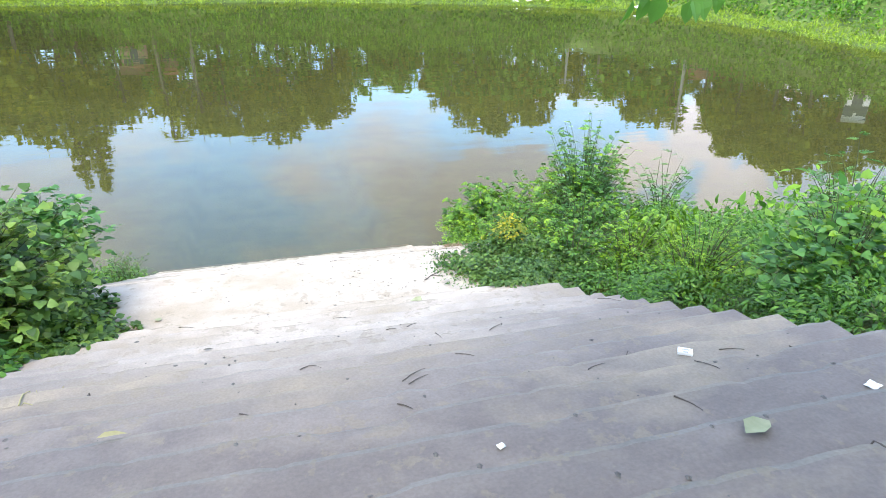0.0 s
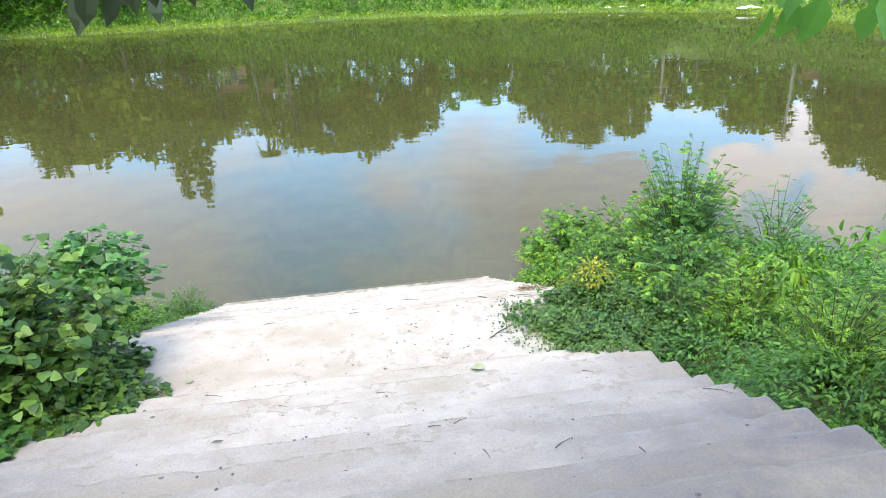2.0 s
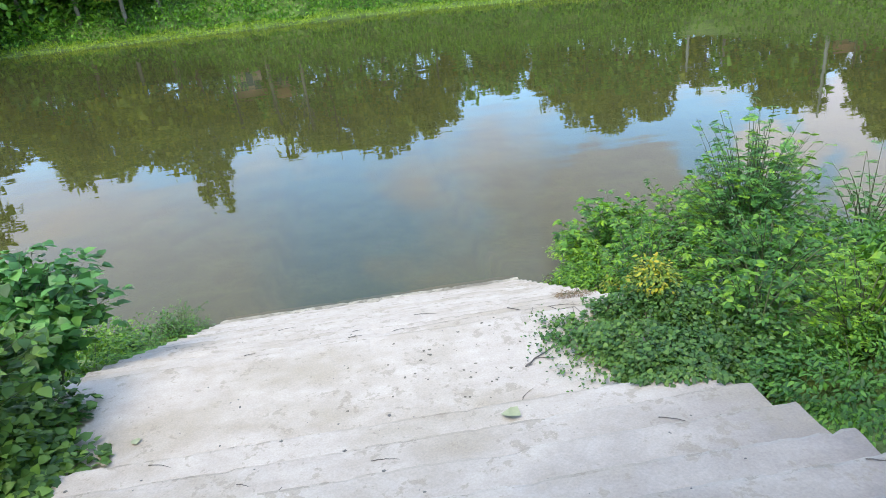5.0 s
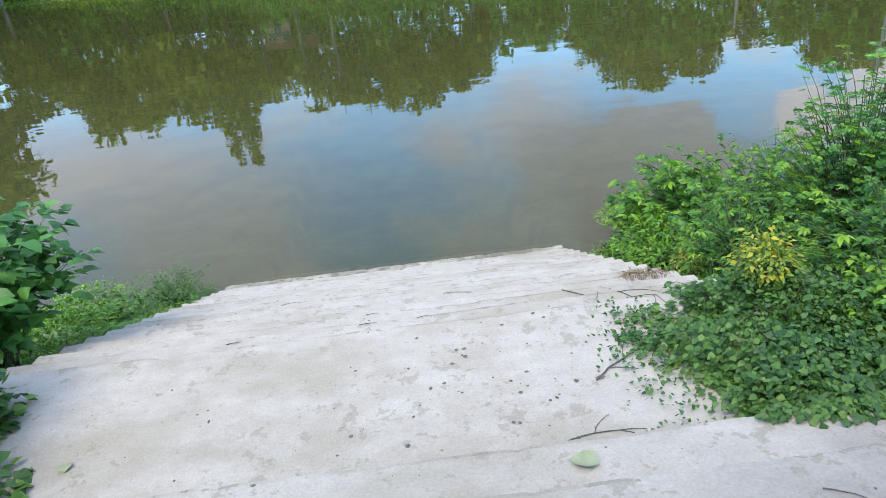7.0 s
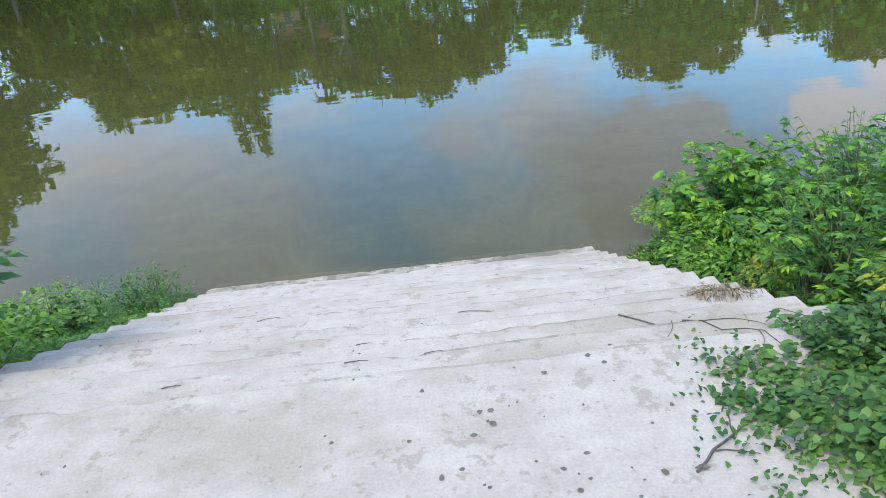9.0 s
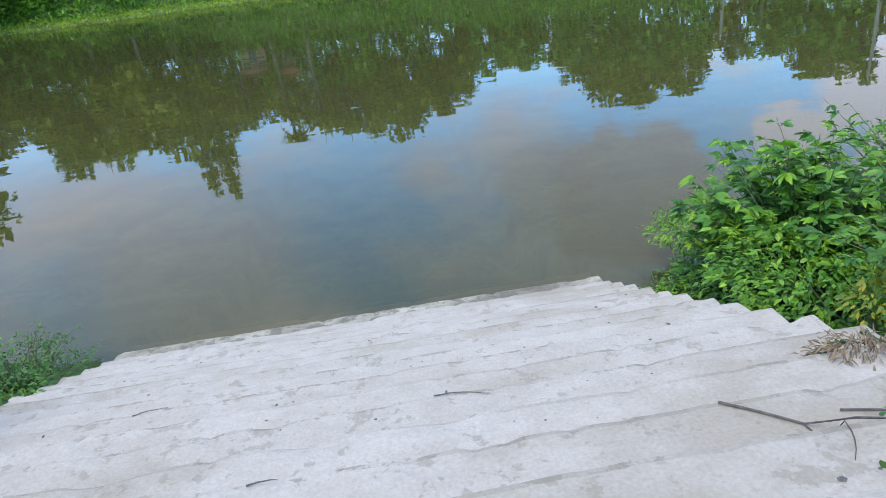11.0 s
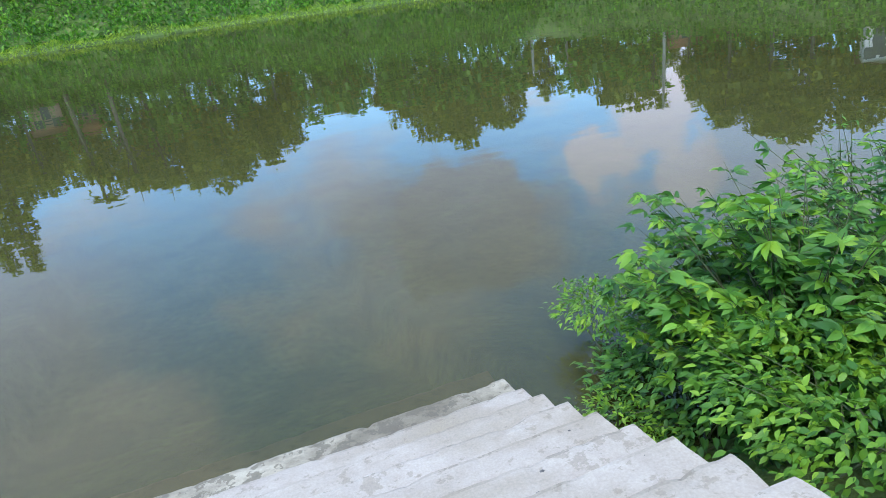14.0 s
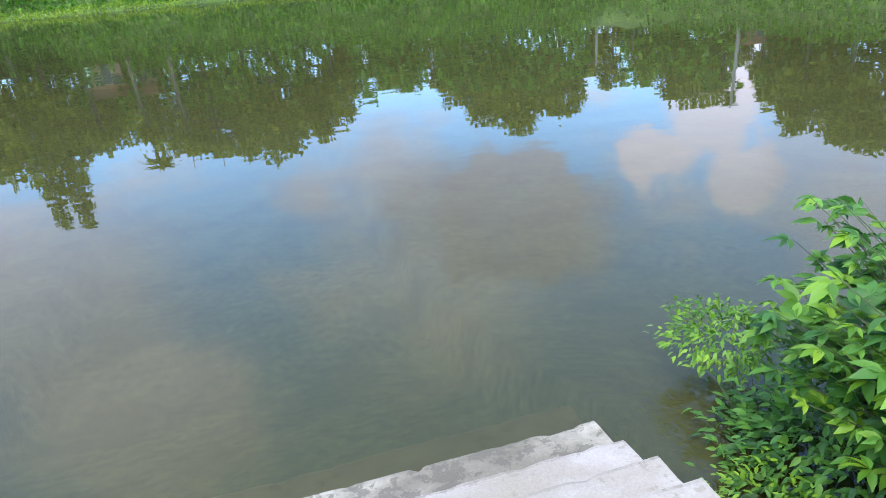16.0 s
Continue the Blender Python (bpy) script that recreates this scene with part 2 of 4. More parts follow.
def leaf_mat(name, stops, rough=0.52, trans=0.38, by_object=False):
    """Foliage: each leaf its own green, some light passing through."""
    m, n, l, b = mat_new(name)
    if by_object:
        rnd = n.new("ShaderNodeObjectInfo").outputs["Random"]
    else:
        rnd = n.new("ShaderNodeNewGeometry").outputs["Random Per Island"]
    col = ramp_node(n, l, rnd, stops).outputs[0]
    geo = n.new("ShaderNodeNewGeometry").outputs["Position"]
    patch = noise_node(n, l, 1.4, 3, 0.5, geo)
    tint = ramp_node(n, l, patch.outputs["Fac"], [(0.35, (0.72, 0.82, 0.8)), (0.65, (1.15, 1.08, 0.9))]).outputs[0]
    col = mix_node(n, l, col, tint, 1.0, "MULTIPLY")
    l.new(col, b.inputs["Base Color"])
    b.inputs["Roughness"].default_value = rough
    tr = n.new("ShaderNodeBsdfTranslucent")
    l.new(col, tr.inputs["Color"])
    mx = n.new("ShaderNodeMixShader")
    mx.inputs[0].default_value = trans
    l.new(b.outputs[0], mx.inputs[1])
    l.new(tr.outputs[0], mx.inputs[2])
    l.new(mx.outputs[0], n["Material Output"].inputs["Surface"])
    return m


def plain(name, a, b_col, scale=8.0, rough=0.7, metal=0.0, bump=0.3, dist=0.005):
    """Two tones mottled by noise, with a fine relief."""
    m, n, l, b = mat_new(name)
    co = n.new("ShaderNodeTexCoord").outputs["Object"]
    t = noise_node(n, l, scale, 6, 0.6, co)
    l.new(ramp_node(n, l, t.outputs["Fac"], [(0.3, a), (0.7, b_col)]).outputs[0], b.inputs["Base Color"])
    b.inputs["Roughness"].default_value, b.inputs["Metallic"].default_value = rough, metal
    l.new(bump_node(n, l, t.outputs["Fac"], bump, dist), b.inputs["Normal"])
    return m


# the last tone of the next two holds tree shade as well as wear
M_STEP = concrete("limewashed_cement", (0.438, 0.382, 0.325), (0.368, 0.314, 0.26), (0.325, 0.272, 0.20), 0.62, worn_shaded=(0.182, 0.156, 0.145))
M_NOSE = concrete("worn_step_edge", (0.455, 0.40, 0.338), (0.345, 0.295, 0.24), (0.29, 0.242, 0.178), 0.58, worn_shaded=(0.185, 0.175, 0.162), flaking=0.035)
M_WET = concrete("wet_cement", (0.44, 0.385, 0.29), (0.15, 0.125, 0.085), (0.17, 0.14, 0.095), 0.54, 0.75, flaking=0.08)
M_SUNK = concrete("algae_cement", (0.36, 0.30, 0.18), (0.28, 0.235, 0.13), (0.22, 0.19, 0.10), 0.5, 0.6)
M_SOIL = plain("bank_soil", (0.09, 0.075, 0.045), (0.16, 0.13, 0.08), 3.0, 0.95, 0, 0.6, 0.03)
M_STEM = plain("green_stem", (0.04, 0.06, 0.018), (0.08, 0.09, 0.03), 20, 0.7)
M_VINE = leaf_mat("vine_leaf", [(0.0, (0.033, 0.09, 0.019)), (0.55, (0.088, 0.185, 0.031)), (1.0, (0.20, 0.33, 0.055))])
M_CREEPER = leaf_mat("creeper_leaf", [(0.0, (0.030, 0.088, 0.02)), (0.5, (0.07, 0.162, 0.031)), (1.0, (0.13, 0.24, 0.045))])
M_BARK = plain("bark", (0.09, 0.07, 0.05), (0.2, 0.17, 0.13), 9, 0.9, 0, 0.8, 0.02)
M_TWIG = plain("dry_twig", (0.05, 0.042, 0.038), (0.12, 0.1, 0.085), 30, 0.85)
M_GREEN = leaf_mat("leaf_green", [(0.0, (0.028, 0.098, 0.016)), (0.5, (0.066, 0.190, 0.027)), (1.0, (0.135, 0.30, 0.035))])
M_LIGHT = leaf_mat("leaf_fresh", [(0.0, (0.055, 0.16, 0.014)), (0.55, (0.14, 0.295, 0.022)), (1.0, (0.25, 0.42, 0.032))])
M_BLUE = leaf_mat("leaf_bluish", [(0.0, (0.036, 0.125, 0.030)), (0.5, (0.078, 0.225, 0.048)), (1.0, (0.15, 0.34, 0.07))])
M_YELLOW = leaf_mat("leaf_yellow", [(0.0, (0.110, 0.200, 0.030)), (0.5, (0.24, 0.31, 0.030)), (1.0, (0.52, 0.42, 0.03))])
M_BANK = leaf_mat("bank_leaves", [(0.0, (0.032, 0.11, 0.012)), (0.5, (0.10, 0.255, 0.022)), (1.0, (0.21, 0.41, 0.04))], trans=0.5)
M_GRASS = leaf_mat("bank_grass", [(0.0, (0.15, 0.25, 0.03)), (0.5, (0.25, 0.37, 0.030)), (1.0, (0.38, 0.50, 0.06))], trans=0.5)
M_TREE = leaf_mat("tree_leaves", [(0.0, (0.105, 0.145, 0.006)), (0.5, (0.19, 0.235, 0.008)), (1.0, (0.29, 0.315, 0.014))], 0.6, 0.3)
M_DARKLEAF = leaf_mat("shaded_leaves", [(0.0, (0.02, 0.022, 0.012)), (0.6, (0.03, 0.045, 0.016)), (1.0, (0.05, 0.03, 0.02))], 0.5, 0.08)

# pond water: murky body under a glossy, faintly rippled surface
M_WATER, n_, l_, b_ = mat_new("pond_water")
geo_ = n_.new("ShaderNodeNewGeometry").outputs["Position"]
map_ = n_.new("ShaderNodeMapping")
map_.inputs["Scale"].default_value = (0.5, 1.6, 1.0)
l_.new(geo_, map_.inputs["Vector"])
rip1 = noise_node(n_, l_, 0.5, 2, 0.45, map_.outputs[0])
rip2 = noise_node(n_, l_, 0.18, 2, 0.5, map_.outputs[0])
nm_ = bump_node(n_, l_, rip2.outputs["Fac"], 1.0, 0.008)
nm_ = bump_node(n_, l_, rip1.outputs["Fac"], 1.0, 0.0062, nm_)
rip3 = noise_node(n_, l_, 4.5, 2, 0.5, map_.outputs[0])
nm_ = bump_node(n_, l_, rip3.outputs["Fac"], 1.0, 0.00018, nm_)
murk_ = noise_node(n_, l_, 0.12, 4, 0.5, geo_)
body_ = n_.new("ShaderNodeBsdfDiffuse")
l_.new(ramp_node(n_, l_, murk_.outputs["Fac"], [(0.3, (0.066, 0.063, 0.022)), (0.7, (0.076, 0.073, 0.028))]).outputs[0], body_.inputs["Color"])
clear_ = n_.new("ShaderNodeBsdfTransparent")
clear_.inputs["Color"].default_value = (0.70, 0.64, 0.42, 1)
deep_ = n_.new("ShaderNodeMixShader")
deep_.inputs[0].default_value = 0.38
l_.new(body_.outputs[0], deep_.inputs[1])
l_.new(clear_.outputs[0], deep_.inputs[2])
gloss_ = n_.new("ShaderNodeBsdfGlossy")
gloss_.inputs["Roughness"].default_value = 0.004
l_.new(nm_, gloss_.inputs["Normal"])
fres_ = n_.new("ShaderNodeFresnel")
fres_.inputs["IOR"].default_value = 1.40
surf_ = n_.new("ShaderNodeMixShader")
l_.new(fres_.outputs[0], surf_.inputs[0])
l_.new(deep_.outputs[0], surf_.inputs[1])
l_.new(gloss_.outputs[0], surf_.inputs[2])
l_.new(surf_.outputs[0], n_["Material Output"].inputs["Surface"])

# ground: soil with patchy green cover
M_GROUND, n_, l_, b_ = mat_new("overgrown_ground")
geo_ = n_.new("ShaderNodeNewGeometry").outputs["Position"]
g1_ = noise_node(n_, l_, 0.5, 6, 0.6, geo_)
g2_ = noise_node(n_, l_, 7.0, 5, 0.6, geo_)
gc_ = ramp_node(n_, l_, g1_.outputs["Fac"], [(0.38, (0.06, 0.10, 0.022)), (0.6, (0.12, 0.19, 0.035)), (0.75, (0.17, 0.16, 0.07))]).outputs[0]
gd_ = ramp_node(n_, l_, g2_.outputs["Fac"], [(0.3, (0.6, 0.6, 0.6)), (0.7, (1.1, 1.1, 1.0))]).outputs[0]
l_.new(mix_node(n_, l_, gc_, gd_, 1.0, "MULTIPLY"), b_.inputs["Base Color"])
b_.inputs["Roughness"].default_value = 0.95
l_.new(bump_node(n_, l_, g2_.outputs["Fac"], 0.8, 0.08), b_.inputs["Normal"])

# ---------------------------------------------------------------- ground, pond
POND = [(-80, 15.0), (4.5, 15.0), (4.8, 13.4), (9.5, 13.5), (15, 15.0), (38, 15.0), (45, 30), (46, 40), (47, 50), (44, 69), (32, 80), (10, 88), (-62, 88), (-80, 70)]
X_LEFT, X_RIGHT = -1.5, 4.62


def pond_dist(x, y):
    """Metres to the shore: positive on land, negative over the pond."""
    best, inside = 1e9, False
    for (ax, ay), (bx, by) in zip(POND, POND[1:] + POND[:1]):
        ex, ey = bx - ax, by - ay
        t = min(1, max(0, ((x - ax) * ex + (y - ay) * ey) / (ex * ex + ey * ey)))
        best = min(best, math.hypot(x - ax - t * ex, y - ay - t * ey))
        if (ay > y) != (by > y) and x < (bx - ax) * (y - ay) / (by - ay) + ax:
            inside = not inside
    return -best if inside else best


def near_bank(y):
    return float(np.interp(y, (-6, 0.6, 7.3, 9.0, 15.0), (5.6, 5.55, 2.6, 2.45, 0.0)))


def ground_z(x, y):
    d = pond_dist(x, y)
    if d < 0:
        return max(-1.9, 0.35 * d) - (0.8 if X_LEFT - 0.1 < x < X_RIGHT + 0.1 else 0.0)
    if y < 15.0 and x < 44:
        z = near_bank(y + 1.55 * float(np.interp(x, (4.6, 4.8, 9.5, 15), (0, 1, 1, 0))) * min(1, max(0, (y - 9.0) / 4)))
        if X_LEFT - 0.1 < x < X_RIGHT + 0.1:
            z -= 0.6
        else:
            z += 0.12 * nz(x, y, 0, 0.8)
    else:
        z = 0.10 + 0.12 * d if d < 3 else min(7.0, 0.46 + 0.6 * (d - 3))
        z += 0.25 * nz(x, y, 3, 0.3) * min(1, d / 4)
    return z


gx = np.concatenate([[-1600, -900, -450, -250, -160, -120], np.arange(-100, -14, 3.0), np.arange(-14, 14, 0.3), np.arange(14, 84, 2.5), [95, 120, 170, 300, 600, 1000, 1600]])
gy = np.concatenate([[-1600, -800, -300, -120, -50, -25, -14], np.arange(-8, 17, 0.3), np.arange(17, 116, 1.8), [125, 140, 180, 260, 420, 800, 1600]])
gv = [(x, y, ground_z(x, y)) for y in gy for x in gx]
nxg = len(gx)
gf = [(j * nxg + i, j * nxg + i + 1, (j + 1) * nxg + i + 1, (j + 1) * nxg + i) for j in range(len(gy) - 1) for i in range(nxg - 1)]
ground = new("ground", mesh_from("ground", gv, gf, M_GROUND, True))
tagged(ground, "overgrown earth bank sloping down to a pond", "ground", kind="structure")

wv = [(-110, 12.6, 0), (90, 12.6, 0), (90, 100, 0), (-110, 100, 0)]
water = new("water", mesh_from("water", wv, [(0, 1, 2, 3)], M_WATER))
tagged(water, "still murky green pond water mirroring sky and trees", "water", kind="structure")

# ---------------------------------------------------------------- the flight of steps
# (front edge y, top z) from the water upwards
STEPS = [(15.52, -0.15), (15.10, 0.014)]
STEPS += [(14.69 - 0.4093 * k, 0.165 + 0.1882 * k) for k in range(14)]
STEPS += [(8.96, 2.80)]
STEPS += [(7.33, 2.99), (6.84, 3.19), (6.34, 3.39)]
STEPS += [(5.85 - 0.4045 * k, 3.585 + 0.1865 * k) for k in range(12)]
TOP_Z = 5.81
STEPS += [(0.98, TOP_Z)]


def step_mesh(name, k, mat):
    """One worn step: a slab whose tread falls a little to the front, with a rounded, chipped nose."""
    y0, z0 = STEPS[k]
    y1 = STEPS[k + 1][0] if k + 1 < len(STEPS) else -7.0
    fall = 0.055 if abs(y0 - y1) < 1 else 0.004
    depth = y0 - y1 + 0.06
    prof = [(-depth, -0.75), (0.0, -0.75), (0.004, -0.10), (0.0, -0.03), (-0.012, -0.006), (-0.04, 0.0)]
    prof += [(-0.04 - (depth - 0.04) * f, (depth - 0.04) * f * fall) for f in (0.2, 0.45, 0.72, 1.0)]
    n = 96
    verts, faces = [], []
    p = len(prof)
    for i in range(n + 1):
        x = X_LEFT + (X_RIGHT - X_LEFT) * i / n
        ragged = 0.014 * nz(0, y0, x, 1.1) + 0.010 * nz(x, y0, 5, 5.0)
        chip = max(0, nz(x, y0, 9, 3.3) - 0.25) * 0.07 + max(0, nz(x, y0, 21, 11.0) - 0.2) * 0.04
        for j, (py, pz) in enumerate(prof):
            yy, zz = y0 + py, z0 + pz
            if j in (2, 3, 4, 5):
                yy += ragged - chip * (0.6, 1.0, 1.0, 0.7)[j - 2]
                zz -= chip * (0, 0.2, 0.6, 0.35)[j - 2]
            if j >= 4:
                zz += 0.008 * nz(x, yy, z0, 1.7) + 0.003 * nz(x, yy, z0, 7.0)
            xx = x
            if i in (0, n):
                xx += 0.03 * nz(yy, zz, i, 3.0)
            verts.append((xx, yy, zz))
    for i in range(n):
        for j in range(p):
            j2 = (j + 1) % p
            faces.append((i * p + j, (i + 1) * p + j, (i + 1) * p + j2, i * p + j2))
    faces.append(tuple(range(p)))
    faces.append(tuple(n * p + j for j in range(p))[::-1])
    me = mesh_from(name, verts, faces, mat)
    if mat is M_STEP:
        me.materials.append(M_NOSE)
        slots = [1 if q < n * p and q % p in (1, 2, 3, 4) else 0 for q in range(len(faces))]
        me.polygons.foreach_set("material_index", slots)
    return me


stairs = thing("stairs", 1.56, 15.0, 0, "broad flight of limewashed cement steps down to a pond", "stairs", kind="structure")
stairs.matrix_world = Matrix.Identity(4)
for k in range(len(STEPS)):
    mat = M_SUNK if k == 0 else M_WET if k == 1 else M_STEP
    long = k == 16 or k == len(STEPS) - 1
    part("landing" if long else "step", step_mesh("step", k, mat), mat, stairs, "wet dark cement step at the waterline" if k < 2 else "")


def step_top(y):
    """Height of the stair surface at y."""
    for k in range(len(STEPS) - 1, -1, -1):
        if y <= STEPS[k][0]:
            fall = 0.055 if k + 1 < len(STEPS) and abs(STEPS[k][0] - STEPS[k + 1][0]) < 1 else 0.004
            return STEPS[k][1] + (STEPS[k][0] - y) * fall
    return 0.0


# ---------------------------------------------------------------- plants
def scatter_mesh(name, pts, out, size, ratio, mat, shape=LEAF_V, droop=0.3, spread=0.7):
    """Leaves at pts, pointing roughly along out with scatter, upper sides skywards."""
    n = len(pts)
    d = np.asarray(out, float) + rng.normal(0, spread, (n, 3))
    d[:, 2] -= droop
    up = np.stack([rng.normal(0, .35, n), rng.normal(0, .35, n), np.ones(n)], 1) + 0.35 * np.asarray(out)
    L = size * rng.uniform(0.6, 1.25, n)
    v, f = leaves(pts, d, up, L, L * ratio, shape)
    return mesh_from(name, v, f, mat, True)


def stems_to(base, tips, r0):
    """Curved stems from a base to tips; returns the stem mesh data and the points along them."""
    pieces, nodes = [], []
    for tip in tips:
        b = np.array(base) + np.r_[rng.normal(0, 0.08, 2), 0]
        mid = b + (tip - b) * 0.5 + np.r_[-(tip - b)[:2] * 0.22, 0.18 * abs(tip[2] - b[2])]
        ts = np.linspace(0, 1, 6)
        path = [(1 - t) ** 2 * b + 2 * t * (1 - t) * mid + t * t * tip for t in ts]
        pieces.append(tube([tuple(q) for q in path], [r0 * (1 - 0.8 * t) for t in ts], 5))
        nodes.append(path)
    return join(pieces), nodes


def frond(p, way, size, count, feathered):
    """A compound leaf from p along way: leaflets fanned like a hand, or in pairs along a rib. Gives places, ways, uppers, lengths."""
    w = np.array(way, float)
    w = w + rng.normal(0, 0.28, 3)
    w /= np.linalg.norm(w) + 1e-9
    r = np.cross(w, (0, 0, 1.0)) + rng.normal(0, 0.15, 3)
    r /= np.linalg.norm(r) + 1e-9
    up = np.cross(r, w) + rng.normal(0, 0.3, 3)
    out = []
    if feathered:
        rib = size * 0.42 * count / 2
        for k in range(count // 2):
            t = (k + 0.6) / (count / 2)
            for side in (-1, 1):
                q = p + w * rib * t - np.array((0, 0, rib * 0.35 * t * t))
                out.append((q, w * 0.6 + r * side * 0.9 - up * 0.12, up, size * (1.0 - 0.35 * t)))
        out.append((p + w * rib - np.array((0, 0, rib * 0.35)), w - up * 0.3, up, size * 0.8))
    else:
        q = p + w * size * 0.35
        for k in range(count):
            a = (k - (count - 1) / 2) * (3.7 / count) + rng.normal(0, 0.12)
            out.append((q, w * math.cos(a) + r * math.sin(a) - up * rng.uniform(0.1, 0.4), up, size * (1.1 - 0.16 * abs(a)) * rng.uniform(0.85, 1.15)))
    return out


def leaf_mesh(name, rows, ratio, mat, shape):
    p, d, u, length = (np.array(c) for c in zip(*rows))
    v, f = leaves(p, d, u, length, length * ratio, shape)
    return mesh_from(name, v, f, mat, True)


def shrub(name, label, base, centre, radii, stems, per_stem, size, ratio, mat, shape=LEAF_V, single=0, category="shrub", droop=0.3, leaflets=1, feathered=False, fresh=None, shoots=0.16):
    """A shrub: stems fanning from the base into an uneven crown with shoots above it, set with simple or compound leaves; fresh: the paler young leaves of the outer tips."""
    root = thing(name, *base, label, category)
    c, r = np.array(centre, float), np.array(radii, float)
    tips = []
    for _ in range(stems):
        u = rng.normal(0, 1, 3)
        u[2] = abs(u[2]) * 0.9 - 0.25
        u /= np.linalg.norm(u)
        k = rng.uniform(0.5, 1.0) ** 0.5 * (1 + 0.30 * nz(*(u * 2.2 + c)) + 0.12 * nz(*(u * 6 + c)))
        tip = c + u * r * k
        if u[2] > 0.2 and rng.uniform() < shoots * 2:
            tip = tip + np.array((0, 0, r[2] * rng.uniform(0.08, 0.34)))
        tips.append(tip)
    (sv, sf), nodes = stems_to((0, 0, 0), [t - np.array(base) for t in tips], 0.012)
    part("branchwork", mesh_from("branchwork", sv, sf, M_STEM), M_STEM, root)["kind"] = "stuff"
    old, young = [], []
    for path in nodes:
        d = path[-1] - path[0]
        d = d / np.linalg.norm(d)
        for q in range(per_stem):
            t = 0.34 + 0.66 * (q + rng.uniform(0.2, 1)) / per_stem
            i = min(int(t * 5), 4)
            p = path[i] + (path[i + 1] - path[i]) * (t * 5 - i)
            a = q * 2.4 + rng.uniform(-.5, .5)
            w = np.array([math.cos(a), math.sin(a), 0.25]) + d * 0.5
            w[2] -= droop * 0.6
            sz = size * rng.uniform(0.65, 1.25)
            bucket = young if fresh is not None and t > 0.72 and rng.uniform() < 0.45 + 0.5 * nz(*(p * 1.3 + c)) else old
            if leaflets > 1:
                bucket += frond(p, w, sz, leaflets, feathered)
            else:
                for _ in range(3):
                    ww = w + rng.normal(0, 0.4, 3)
                    bucket.append((p + w * rng.uniform(0.02, 0.14) * (size / 0.1), ww - np.array((0, 0, droop)), np.array((0, 0, 1.0)) + 0.4 * w + rng.normal(0, 0.3, 3), size * rng.uniform(0.55, 1.3)))
    picked = [young.pop(int(rng.integers(len(young)))) for _ in range(min(single, len(young)))]
    part("foliage", leaf_mesh("foliage", old, ratio, mat, shape), mat, root)["kind"] = "stuff"
    if young:
        part("young_foliage", leaf_mesh("young_foliage", young, ratio, fresh, shape), fresh, root, "paler young leaves")["kind"] = "stuff"
    if picked:
        v, f = leaves([(0, 0, 0)], [(0, 1, 0)], [(0, 0, 1)], [1.0], [ratio], shape)
        one = mesh_from("leaf", v, f, M_LEAF_ONE)
        for p, d, u, length in picked:
            lf = new("leaf", one)
            y = Vector(d).normalized()
            x = y.cross(Vector(u)).normalized()
            turn = Matrix((x, y, x.cross(y))).transposed()
            lf.matrix_world = Matrix.Translation(Vector(p)) @ turn.to_4x4() @ Matrix.Diagonal((length, length, length, 1))
            lf.parent = root
    return root


def mound(name, label, base, centre, radii, count, size, ratio, mat, shape=LEAF_V, category="plants", floor=None, tendrils=0):
    """A low mound of creeping plants: leaves over a lumpy dome, thinning out at its rim."""
    root = thing(name, *base, label, category)
    c, r = np.array(centre, float), np.array(radii, float)
    u = rng.normal(0, 1, (count, 3))
    u[:, 2] = np.abs(u[:, 2])
    u /= np.linalg.norm(u, axis=1, keepdims=True)
    k = np.array([0.72 + 0.33 * nz(*(q * 1.9 + c)) + 0.22 * nz(*(q * 5 + c)) for q in u]) + rng.uniform(-0.22, 0.14, count)
    pts = c + u * r * np.clip(k, 0.25, 1.25)[:, None]
    if floor:
        low = np.array([floor(x, y) for x, y, _ in pts]) + 0.01
        pts[:, 2] = np.maximum(pts[:, 2], low + rng.uniform(0, 0.05, count))
    pts = pts - np.array(base)
    out = u * np.array([1, 1, 0.35])
    part("foliage", scatter_mesh("foliage", pts, out, size, ratio, mat, shape, 0.35, 0.45), mat, root)["kind"] = "stuff"
    tips = [(c + q * r * 0.8) - np.array(base) for q in u[: max(8, tendrils)]]
    (sv, sf), _ = stems_to((0, 0, 0.0), tips, 0.009)
    part("branchwork", mesh_from("branchwork", sv, sf, M_STEM), M_STEM, root)["kind"] = "stuff"
    return root


def bank_floor(x, y):
    return step_top(y) if X_LEFT < x < X_RIGHT else ground_z(x, y)


M_DRY = leaf_mat("dry_weed", [(0.0, (0.12, 0.08, 0.05)), (1.0, (0.24, 0.18, 0.13))], 0.8, 0.1)
M_LEAF_ONE = leaf_mat("leaf_big_fresh", [(0.0, (0.06, 0.18, 0.022)), (0.5, (0.12, 0.31, 0.038)), (1.0, (0.21, 0.43, 0.06))], by_object=True)

